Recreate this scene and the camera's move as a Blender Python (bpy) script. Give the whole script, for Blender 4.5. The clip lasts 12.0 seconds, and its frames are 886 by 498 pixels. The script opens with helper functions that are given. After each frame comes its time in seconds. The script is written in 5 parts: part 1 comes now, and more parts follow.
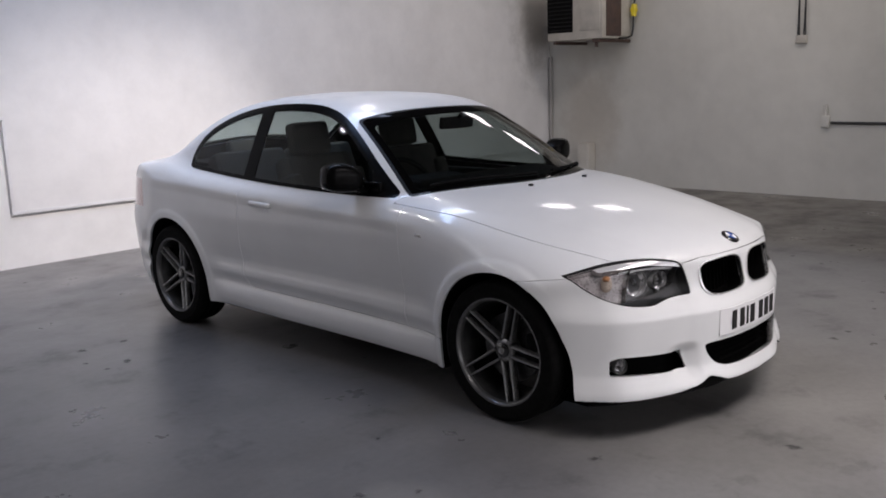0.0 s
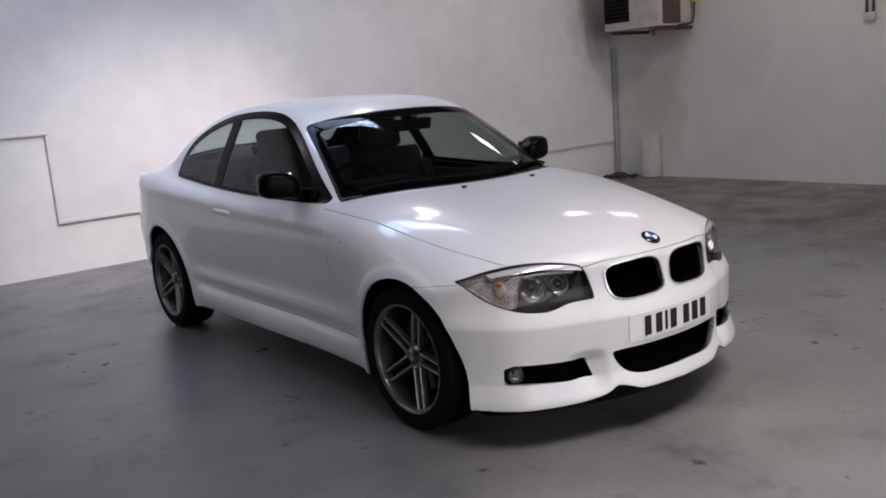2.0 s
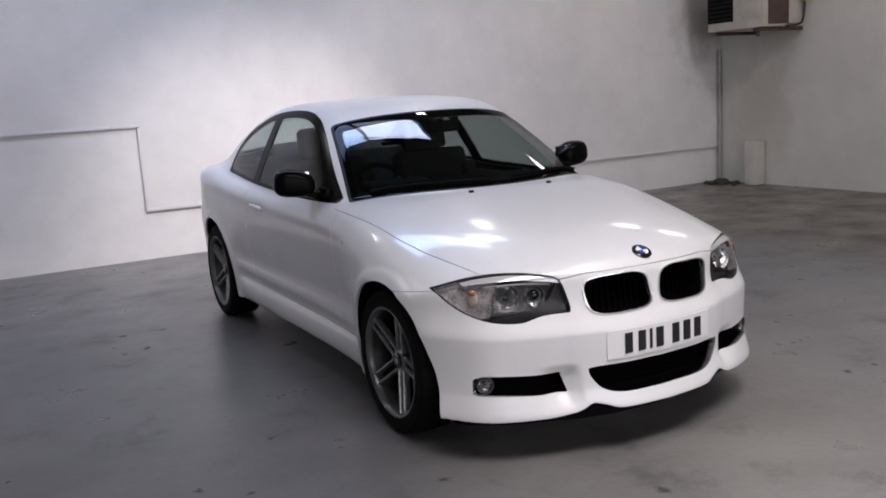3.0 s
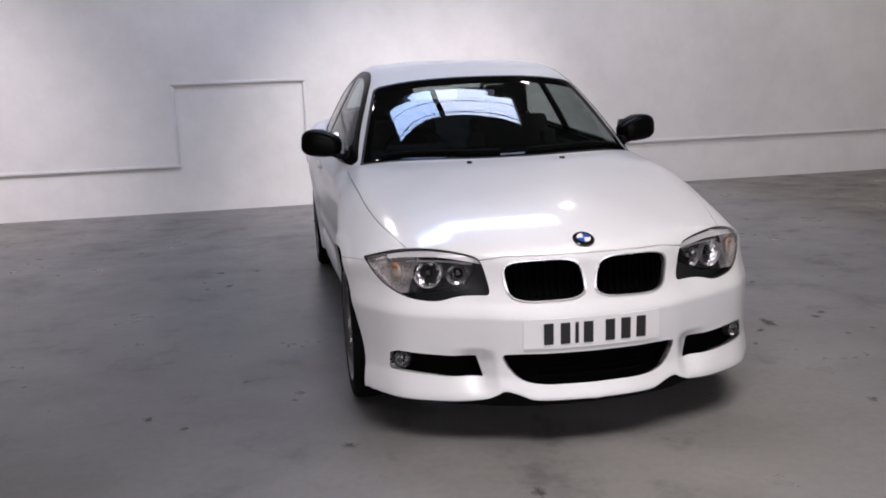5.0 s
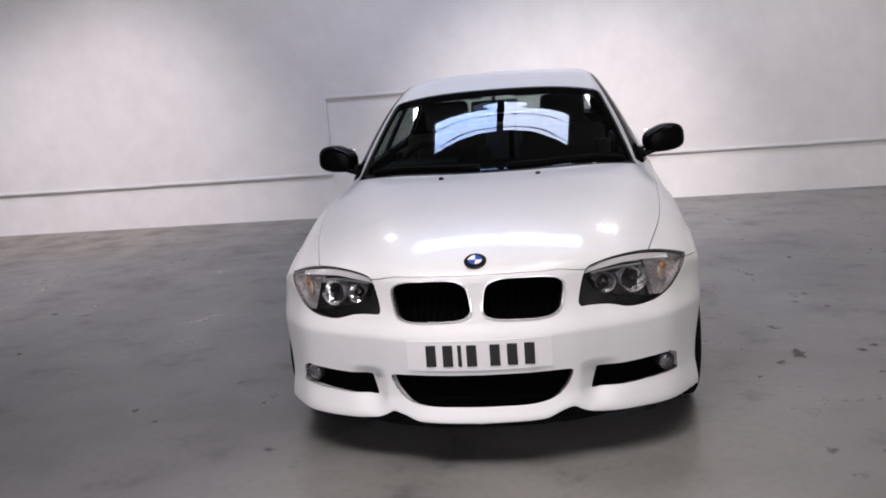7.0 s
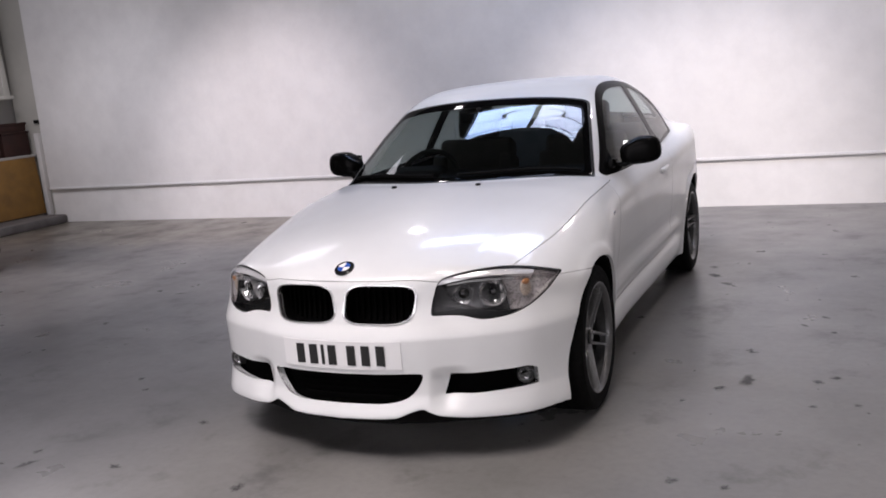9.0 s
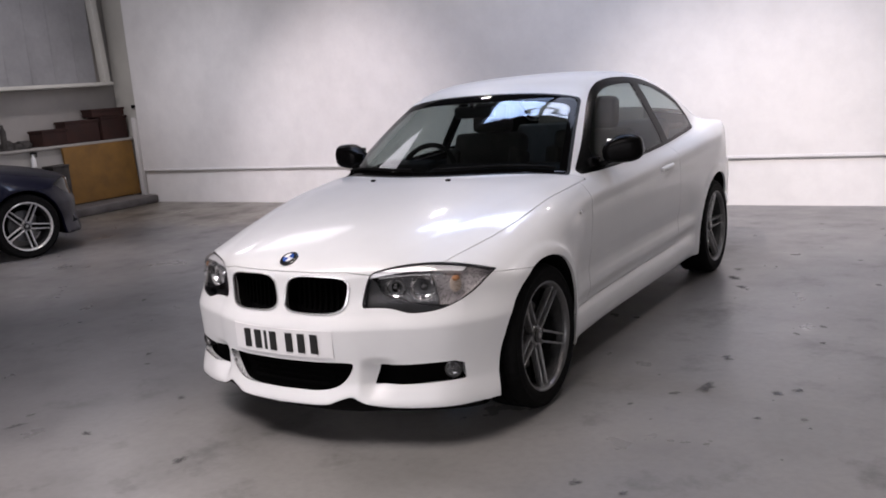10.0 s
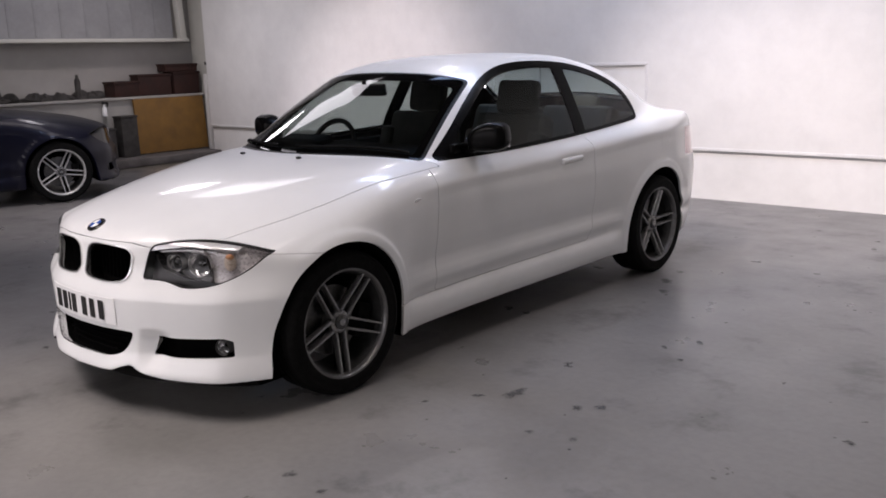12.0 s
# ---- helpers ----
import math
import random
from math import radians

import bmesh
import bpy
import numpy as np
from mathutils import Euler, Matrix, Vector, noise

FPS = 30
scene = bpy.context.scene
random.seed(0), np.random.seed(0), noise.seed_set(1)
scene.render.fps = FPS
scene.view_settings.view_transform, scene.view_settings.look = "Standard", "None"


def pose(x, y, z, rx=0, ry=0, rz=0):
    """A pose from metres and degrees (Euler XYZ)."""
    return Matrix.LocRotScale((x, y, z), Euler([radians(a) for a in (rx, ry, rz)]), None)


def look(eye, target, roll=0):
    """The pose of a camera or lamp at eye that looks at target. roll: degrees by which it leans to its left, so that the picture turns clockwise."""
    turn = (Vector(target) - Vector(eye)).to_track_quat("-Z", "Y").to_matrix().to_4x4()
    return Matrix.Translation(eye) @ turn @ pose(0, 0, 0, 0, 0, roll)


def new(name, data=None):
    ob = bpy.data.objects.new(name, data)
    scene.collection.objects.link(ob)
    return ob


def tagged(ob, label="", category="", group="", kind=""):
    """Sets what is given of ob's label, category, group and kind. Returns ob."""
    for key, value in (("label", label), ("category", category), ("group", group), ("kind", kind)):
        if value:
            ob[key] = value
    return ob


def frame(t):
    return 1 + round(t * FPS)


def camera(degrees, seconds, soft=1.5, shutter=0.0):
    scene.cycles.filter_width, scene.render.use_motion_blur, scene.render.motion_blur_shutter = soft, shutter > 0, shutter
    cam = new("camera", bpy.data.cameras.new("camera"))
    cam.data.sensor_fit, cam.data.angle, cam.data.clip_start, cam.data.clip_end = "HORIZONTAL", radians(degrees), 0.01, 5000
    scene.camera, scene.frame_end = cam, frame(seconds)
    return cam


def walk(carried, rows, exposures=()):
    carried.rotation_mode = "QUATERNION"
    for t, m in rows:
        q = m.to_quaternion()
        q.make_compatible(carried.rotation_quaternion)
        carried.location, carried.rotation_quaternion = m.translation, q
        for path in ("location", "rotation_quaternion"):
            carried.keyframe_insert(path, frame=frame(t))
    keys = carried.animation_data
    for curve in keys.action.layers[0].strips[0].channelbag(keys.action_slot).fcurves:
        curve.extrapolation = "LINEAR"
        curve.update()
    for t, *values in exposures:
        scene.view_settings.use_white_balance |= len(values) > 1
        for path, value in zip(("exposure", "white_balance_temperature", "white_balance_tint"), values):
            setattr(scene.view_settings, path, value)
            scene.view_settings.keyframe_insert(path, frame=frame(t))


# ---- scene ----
cam = camera(53.44, 12.0, 1.8)
PATH = [
    (0.0, -3.569, -2.369, 1.454, 79.26, 1.90, -46.04),
    (0.5, -3.415, -2.422, 1.444, 79.25, 2.12, -45.55),
    (1.0, -3.209, -2.534, 1.444, 79.33, 4.26, -44.72),
    (1.5, -3.037, -2.791, 1.449, 79.84, 4.53, -40.79),
    (2.0, -2.829, -2.953, 1.432, 79.43, 4.38, -37.93),
    (2.5, -2.569, -3.072, 1.444, 79.85, 2.59, -33.85),
    (3.0, -2.305, -3.263, 1.419, 79.86, 3.49, -28.94),
    (5.0, -1.073, -3.658, 1.411, 77.91, 1.94, -10.67),
    (5.5, -0.735, -3.659, 1.424, 78.44, 2.31, -5.73),
    (6.0, -0.394, -3.732, 1.424, 78.61, 3.96, -1.51),
    (6.5, -0.042, -3.782, 1.414, 78.42, 3.80, 2.84),
    (7.0, 0.310, -3.722, 1.419, 78.79, 4.41, 6.92),
    (9.0, 1.760, -3.553, 1.425, 79.42, 4.98, 23.55),
    (9.5, 2.111, -3.450, 1.402, 79.59, 4.85, 27.01),
    (10.0, 2.443, -3.283, 1.415, 79.22, 4.51, 31.71),
    (10.5, 2.825, -3.136, 1.426, 79.12, 3.86, 33.23),
    (11.0, 3.107, -2.915, 1.401, 78.62, 3.62, 35.83),
    (11.5, 3.330, -2.634, 1.418, 78.06, 3.07, 38.24),
    (12.0, 3.530, -2.366, 1.398, 77.68, 1.74, 41.74),
]
walk(cam, [(t, pose(x, y, z, rx, ry, rz)) for t, x, y, z, rx, ry, rz in PATH],
     [(0, -0.10, 6550, 17.5), (1, -0.18, 6550, 18), (2, -0.18, 6500, 19), (3.5, -0.05, 6500, 19.5), (6, -0.02, 6600, 20), (9, 0.06, 6600, 20.5), (12, 0.10, 6750, 21)])

# ---- world and lamps ----
world = bpy.data.worlds.new("world")
scene.world = world
world.use_nodes = True
world.node_tree.nodes["Background"].inputs[0].default_value = (0.55, 0.62, 0.75, 1)
world.node_tree.nodes["Background"].inputs[1].default_value = 0.3
scene.view_settings.exposure = 0.0
CEILING = 4.2


def area_lamp(name, where, target, size, size_y, watts, colour):
    lamp = bpy.data.lights.new(name, "AREA")
    lamp.shape, lamp.size, lamp.size_y, lamp.energy, lamp.color = "RECTANGLE", size, size_y, watts, colour
    ob = new(name, lamp)
    ob.matrix_world = look(where, target)
    return ob


def spot_lamp(name, where, target, watts, cone, blend, radius, colour):
    lamp = bpy.data.lights.new(name, "SPOT")
    lamp.energy, lamp.spot_size, lamp.spot_blend, lamp.shadow_soft_size, lamp.color = watts, radians(cone), blend, radius, colour
    ob = new(name, lamp)
    ob.matrix_world = look(where, target)
    return ob


# ceiling panels, those at x -6.9 and y -2.7 added as fill: x, y of the middle, length, width, watts
for tx, ty, long, wide, watts in ((-4.2, 2.7, 2.0, 0.9, 20), (-6.9, 3.3, 1.2, 0.6, 30), (4.4, 3.2, 0.6, 0.32, 7), (5.6, 3.0, 0.8, 0.36, 9), (-0.3, -2.7, 3.6, 1.0, 112), (-1.95, 3.6, 0.15, 0.15, 16), (1.75, 3.6, 0.15, 0.15, 16)):
    area_lamp("ceiling_and_fill_lamp", (tx, ty, CEILING - 0.16), (tx, ty, 0), long, wide, watts, (0.92, 0.95, 1.0) if tx < -4 else (1.0, 0.97, 0.95))
# daylight in the two bays of the roof light
SKY_X, SKY_Y = ((-1.46, -0.17), (-0.07, 1.36)), (2.40, 3.06)
for (x0, x1), tint in zip(SKY_X, ((0.42, 0.62, 1.0), (0.62, 0.76, 1.0))):
    area_lamp("roof_light_lamp", ((x0 + x1) / 2, sum(SKY_Y) / 2, CEILING + 0.10), ((x0 + x1) / 2, sum(SKY_Y) / 2, 0), x1 - x0 - 0.02, SKY_Y[1] - SKY_Y[0] - 0.02, 46, tint)
# added broad fill light before the closed front wall, behind the camera
area_lamp("front_fill_lamp", (-0.2, -8.9, 2.3), (-0.2, 0, 2.0), 11.0, 3.2, 235, (0.94, 0.965, 1.0))
# added fill spots: onto the floor, into the bay and onto the car's roof
spot_lamp("floor_fill_spot", (1.8, 0.4, 4.1), (2.6, 1.5, 0), 95, 90, 1.0, 0.3, (1.0, 0.97, 0.93))
spot_lamp("floor_fill_spot", (-0.7, -2.2, 4.1), (-0.8, -1.7, 0), 440, 62, 1.0, 0.6, (1.0, 0.97, 0.96))
spot_lamp("bay_fill_spot", (-6.6, 3.4, 4.1), (-8.4, 4.2, 0.6), 75, 80, 1.0, 0.08, (1.0, 0.96, 0.92))
spot_lamp("floor_fill_spot", (-4.9, 1.3, 4.1), (-4.8, 1.5, 0), 540, 56, 1.0, 0.4, (1.0, 0.97, 0.95))
spot_lamp("floor_fill_spot", (1.0, -1.1, 4.1), (0.9, -0.9, 0), 130, 62, 1.0, 0.3, (1.0, 0.95, 0.86))
spot_lamp("roof_fill_spot", (0.2, 0.2, 4.1), (0.0, 2.1, 1.4), 120, 48, 1.0, 0.15, (1.0, 0.98, 0.95))
# wall washers at x 0.4 and -4.3; the other four are added fill
spot_lamp("wall_wash_fill_spot", (-6.5, 2.4, 4.1), (-6.5, 5.43, 0.2), 190, 62, 1.0, 0.2, (0.93, 0.95, 1.0))
spot_lamp("wall_wash_fill_spot", (0.4, 0.3, 4.1), (0.3, 5.43, 0.0), 1050, 44, 1.0, 0.12, (1.0, 0.95, 0.9))
spot_lamp("wall_wash_fill_spot", (2.0, 0.6, 4.1), (1.9, 5.43, 0.2), 230, 48, 1.0, 0.12, (1.0, 0.95, 0.9))
spot_lamp("wall_wash_fill_spot", (-4.3, 1.8, 4.1), (-4.4, 5.43, 0.1), 700, 58, 1.0, 0.2, (1.0, 0.95, 0.96))
spot_lamp("wall_wash_fill_spot", (3.6, 3.3, 4.1), (3.4, 5.43, 0.8), 82, 110, 1.0, 0.3, (1.0, 0.96, 0.93))
spot_lamp("wall_wash_fill_spot", (4.4, 0.6, 4.1), (6.72, 3.4, 1.9), 190, 115, 1.0, 0.3, (1.0, 0.96, 0.90))
# ---- materials ----
def material(name):
    m = bpy.data.materials.new(name)
    m.use_nodes = True
    return m, m.node_tree, m.node_tree.nodes["Principled BSDF"]


def link(tree, a, b):
    tree.links.new(a, b)


def noise_node(tree, scale, detail=4, rough=0.55, stretch=(1, 1, 1)):
    coord = tree.nodes.new("ShaderNodeTexCoord")
    mapping = tree.nodes.new("ShaderNodeMapping")
    mapping.inputs["Scale"].default_value = stretch
    tex = tree.nodes.new("ShaderNodeTexNoise")
    tex.inputs["Scale"].default_value, tex.inputs["Detail"].default_value, tex.inputs["Roughness"].default_value = scale, detail, rough
    link(tree, coord.outputs["Object"], mapping.inputs["Vector"])
    link(tree, mapping.outputs["Vector"], tex.inputs["Vector"])
    return tex


def ramp(tree, src, stops):
    r = tree.nodes.new("ShaderNodeValToRGB")
    while len(r.color_ramp.elements) < len(stops):
        r.color_ramp.elements.new(0.5)
    for e, (p, c) in zip(r.color_ramp.elements, stops):
        e.position, e.color = p, (*c, 1) if len(c) == 3 else c
    link(tree, src, r.inputs["Fac"])
    return r


def grey(v):
    return (v, v, v)


def blend(tree, fac, a, b, mode="MIX"):
    m = tree.nodes.new("ShaderNodeMix")
    m.data_type, m.blend_type = "RGBA", mode
    for sock, val in ((m.inputs[0], fac), (m.inputs[6], a), (m.inputs[7], b)):
        if hasattr(val, "is_linked"):
            link(tree, val, sock)
        elif isinstance(val, tuple):
            sock.default_value = (*val, 1)
        else:
            sock.default_value = val
    return m.outputs[2]


def bump(tree, bsdf, height, strength, distance=0.01):
    b = tree.nodes.new("ShaderNodeBump")
    b.inputs["Strength"].default_value, b.inputs["Distance"].default_value = strength, distance
    link(tree, height, b.inputs["Height"])
    link(tree, b.outputs["Normal"], bsdf.inputs["Normal"])


def surface(name, a, b, scale, rough, metal=0.0, coat=0.0, bump_scale=0.0, bump_strength=0.1, rough_var=0.1):
    """A material whose colour drifts between a and b, with a fine grain and uneven gloss."""
    m, tree, bsdf = material(name)
    big, fine = noise_node(tree, scale), noise_node(tree, scale * 9, 3)
    col = blend(tree, ramp(tree, big.outputs["Fac"], [(0.3, grey(0)), (0.7, grey(1))]).outputs["Color"], a, b)
    col = blend(tree, 0.25, col, ramp(tree, fine.outputs["Fac"], [(0.25, grey(0.55)), (0.75, grey(1))]).outputs["Color"], "MULTIPLY")
    link(tree, col, bsdf.inputs["Base Color"])
    r = ramp(tree, fine.outputs["Fac"], [(0.3, grey(max(rough - rough_var, 0.02))), (0.7, grey(min(rough + rough_var, 1)))])
    link(tree, r.outputs["Color"], bsdf.inputs["Roughness"])
    bsdf.inputs["Metallic"].default_value = metal
    bsdf.inputs["Coat Weight"].default_value = coat
    bsdf.inputs["Coat Roughness"].default_value = 0.03
    if bump_scale:
        bump(tree, bsdf, noise_node(tree, bump_scale, 3).outputs["Fac"], bump_strength)
    return m


def plain(name, colour, rough, metal=0.0, coat=0.0):
    m, tree, bsdf = material(name)
    bsdf.inputs["Base Color"].default_value = (*colour, 1)
    bsdf.inputs["Roughness"].default_value, bsdf.inputs["Metallic"].default_value = rough, metal
    bsdf.inputs["Coat Weight"].default_value = coat
    return m


def glass(name, tint, ior=1.5, rough=0.0):
    m = bpy.data.materials.new(name)
    m.use_nodes = True
    tree = m.node_tree
    tree.nodes.remove(tree.nodes["Principled BSDF"])
    out = tree.nodes["Material Output"]
    clear, gloss = tree.nodes.new("ShaderNodeBsdfTransparent"), tree.nodes.new("ShaderNodeBsdfGlossy")
    clear.inputs["Color"].default_value = (*tint, 1)
    gloss.inputs["Roughness"].default_value = rough
    weight, mix = tree.nodes.new("ShaderNodeLayerWeight"), tree.nodes.new("ShaderNodeMixShader")
    weight.inputs["Blend"].default_value = 0.5
    power, scale = tree.nodes.new("ShaderNodeMath"), tree.nodes.new("ShaderNodeMath")
    power.operation, scale.operation = "POWER", "MULTIPLY_ADD"
    power.inputs[1].default_value = 5.0
    base = ((ior - 1) / (ior + 1)) ** 2 * 1.2
    scale.inputs[1].default_value, scale.inputs[2].default_value = 1 - base, base
    link(tree, weight.outputs["Facing"], power.inputs[0])
    link(tree, power.outputs[0], scale.inputs[0])
    link(tree, scale.outputs[0], mix.inputs[0])
    link(tree, clear.outputs[0], mix.inputs[1])
    link(tree, gloss.outputs[0], mix.inputs[2])
    link(tree, mix.outputs[0], out.inputs["Surface"])
    return m


def car_paint(name, colour, flake=0.0, coat=1.0):
    m, tree, bsdf = material(name)
    dirt = noise_node(tree, 3.0, 5)
    col = blend(tree, ramp(tree, dirt.outputs["Fac"], [(0.35, grey(0)), (0.8, grey(1))]).outputs["Color"], colour, tuple(c * 0.93 for c in colour))
    link(tree, col, bsdf.inputs["Base Color"])
    bsdf.inputs["Roughness"].default_value, bsdf.inputs["Metallic"].default_value = 0.38, flake
    bsdf.inputs["Coat Weight"].default_value, bsdf.inputs["Coat Roughness"].default_value = coat, 0.08
    bump(tree, bsdf, noise_node(tree, 220, 2).outputs["Fac"], 0.02, 0.002)
    return m


WHITE_PAINT = car_paint("white_car_paint", (0.80, 0.81, 0.81), 0.0, 0.6)
BLUE_PAINT = car_paint("dark_blue_car_paint", (0.002, 0.0024, 0.010), 0.0, 0.3)
BLUE_PAINT.node_tree.nodes["Principled BSDF"].inputs["Specular IOR Level"].default_value = 0.15
BLACK_TRIM = surface("black_trim", grey(0.008), grey(0.014), 30, 0.5)
BLACK_TRIM.node_tree.nodes["Principled BSDF"].inputs["Specular IOR Level"].default_value = 0.2
MIRROR_BLACK = plain("mirror_black", grey(0.003), 0.25)
MIRROR_BLACK.node_tree.nodes["Principled BSDF"].inputs["Specular IOR Level"].default_value = 0.07
FRIT = plain("glass_border_black", grey(0.003), 0.05)
FRIT.node_tree.nodes["Principled BSDF"].inputs["Specular IOR Level"].default_value = 0.03
GLOSS_BLACK = plain("gloss_black", grey(0.01), 0.12, 0, 1.0)
BLACK_VOID = surface("black_plastic", grey(0.004), grey(0.008), 20, 0.75)
BLACK_VOID.node_tree.nodes["Principled BSDF"].inputs["Specular IOR Level"].default_value = 0.06
GRILLE_CHROME = plain("satin_chrome", grey(0.92), 0.26, 0.88)
DEEP_BLACK = plain("deep_black", grey(0.002), 0.9)
DEEP_BLACK.node_tree.nodes["Principled BSDF"].inputs["Specular IOR Level"].default_value = 0.03
CHROME = plain("chrome", grey(0.85), 0.16, 1.0)
SCREEN = glass("windscreen_glass", (0.41, 0.45, 0.44), 1.5)
SIDE_GLASS = glass("side_glass", (0.66, 0.73, 0.72), 1.45)
LENS_GLASS = glass("lamp_glass", (0.94, 0.94, 0.95), 1.25)
RUBBER = surface("tyre_rubber", grey(0.005), grey(0.009), 40, 0.7, bump_scale=120, bump_strength=0.2)
RUBBER.node_tree.nodes["Principled BSDF"].inputs["Specular IOR Level"].default_value = 0.04
BARREL = surface("dark_barrel", grey(0.03), grey(0.05), 40, 0.5, metal=0.5)
RIM_GREY = surface("rim_grey", grey(0.12), grey(0.16), 60, 0.36, metal=0.6, coat=0.4)
SPOKE_FACE = surface("spoke_face", grey(0.30), grey(0.38), 60, 0.3, metal=0.75, coat=0.4)
RIM_BRIGHT = surface("rim_bright", grey(0.66), grey(0.76), 60, 0.3, metal=0.6, coat=0.4)
DISC_METAL = surface("brake_metal", grey(0.10), grey(0.2), 50, 0.4, metal=0.9)
SEAT_CLOTH = surface("seat_cloth", (0.050, 0.046, 0.041), (0.074, 0.068, 0.062), 14, 0.85, bump_scale=180, bump_strength=0.3)
DASH = surface("dash_plastic", grey(0.008), grey(0.014), 20, 0.7, bump_scale=250)
DASH.node_tree.nodes["Principled BSDF"].inputs["Specular IOR Level"].default_value = 0.2
PLATE_WHITE = plain("plate_white", (0.84, 0.84, 0.84), 0.35)
PLATE_BLACK = plain("plate_black", grey(0.012), 0.4)
BADGE_BLUE = plain("badge_blue", (0.03, 0.10, 0.42), 0.2, 0, 1.0)
AMBER = plain("amber_plastic", (0.46, 0.22, 0.10), 0.3, 0.2)
RED_LENS = plain("red_lens", (0.30, 0.02, 0.02), 0.15, 0, 1.0)
SILVER = plain("lamp_silver", grey(0.80), 0.24, 0.7)
BULB = plain("lamp_bowl", grey(0.07), 0.06, 1.0)


def wall_paint(name, colour, dirty, stain=None):
    """Painted masonry; stain is a tinted patch: its middle, its radii and its tint."""
    m, tree, bsdf = material(name)
    big, mid = noise_node(tree, 0.55, 5), noise_node(tree, 4.0, 6, 0.65)
    col = blend(tree, ramp(tree, big.outputs["Fac"], [(0.35, grey(0)), (0.75, grey(1))]).outputs["Color"], colour, dirty)
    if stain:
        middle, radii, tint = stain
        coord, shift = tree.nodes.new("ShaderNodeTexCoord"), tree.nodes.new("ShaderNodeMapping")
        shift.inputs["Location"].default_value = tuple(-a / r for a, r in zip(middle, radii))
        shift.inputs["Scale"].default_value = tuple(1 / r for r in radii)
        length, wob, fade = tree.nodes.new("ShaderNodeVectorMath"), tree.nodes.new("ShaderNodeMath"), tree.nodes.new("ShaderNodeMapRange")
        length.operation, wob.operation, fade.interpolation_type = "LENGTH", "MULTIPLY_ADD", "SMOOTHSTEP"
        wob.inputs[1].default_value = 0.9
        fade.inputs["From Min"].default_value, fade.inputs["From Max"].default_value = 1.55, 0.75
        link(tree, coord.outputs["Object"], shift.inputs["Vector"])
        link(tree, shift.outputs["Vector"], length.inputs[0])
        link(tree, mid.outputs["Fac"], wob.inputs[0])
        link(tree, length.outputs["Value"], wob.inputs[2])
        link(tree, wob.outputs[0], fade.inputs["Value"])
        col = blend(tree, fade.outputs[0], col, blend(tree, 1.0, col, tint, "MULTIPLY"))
    col = blend(tree, 0.18, col, ramp(tree, mid.outputs["Fac"], [(0.3, grey(0.6)), (0.62, grey(1))]).outputs["Color"], "MULTIPLY")
    link(tree, col, bsdf.inputs["Base Color"])
    bsdf.inputs["Roughness"].default_value = 0.55
    bump(tree, bsdf, mid.outputs["Fac"], 0.25, 0.01)
    return m


# the back wall's colour is darker in a tall patch by the right-hand corner
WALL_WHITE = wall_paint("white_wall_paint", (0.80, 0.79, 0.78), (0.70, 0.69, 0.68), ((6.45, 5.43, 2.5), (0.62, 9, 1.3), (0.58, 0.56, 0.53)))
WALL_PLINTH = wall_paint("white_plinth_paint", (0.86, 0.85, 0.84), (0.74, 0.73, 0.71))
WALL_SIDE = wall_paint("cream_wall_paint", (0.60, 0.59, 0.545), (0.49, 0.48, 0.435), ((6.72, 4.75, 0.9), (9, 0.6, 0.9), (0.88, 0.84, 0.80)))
WALL_GREY = wall_paint("grey_wall_paint", (0.40, 0.38, 0.36), (0.27, 0.26, 0.24))
WALL_DIRTY = wall_paint("dirty_wall_paint", (0.40, 0.385, 0.36), (0.24, 0.23, 0.22))
CEILING_PAINT = wall_paint("ceiling_paint", (0.10, 0.10, 0.10), (0.07, 0.07, 0.07))


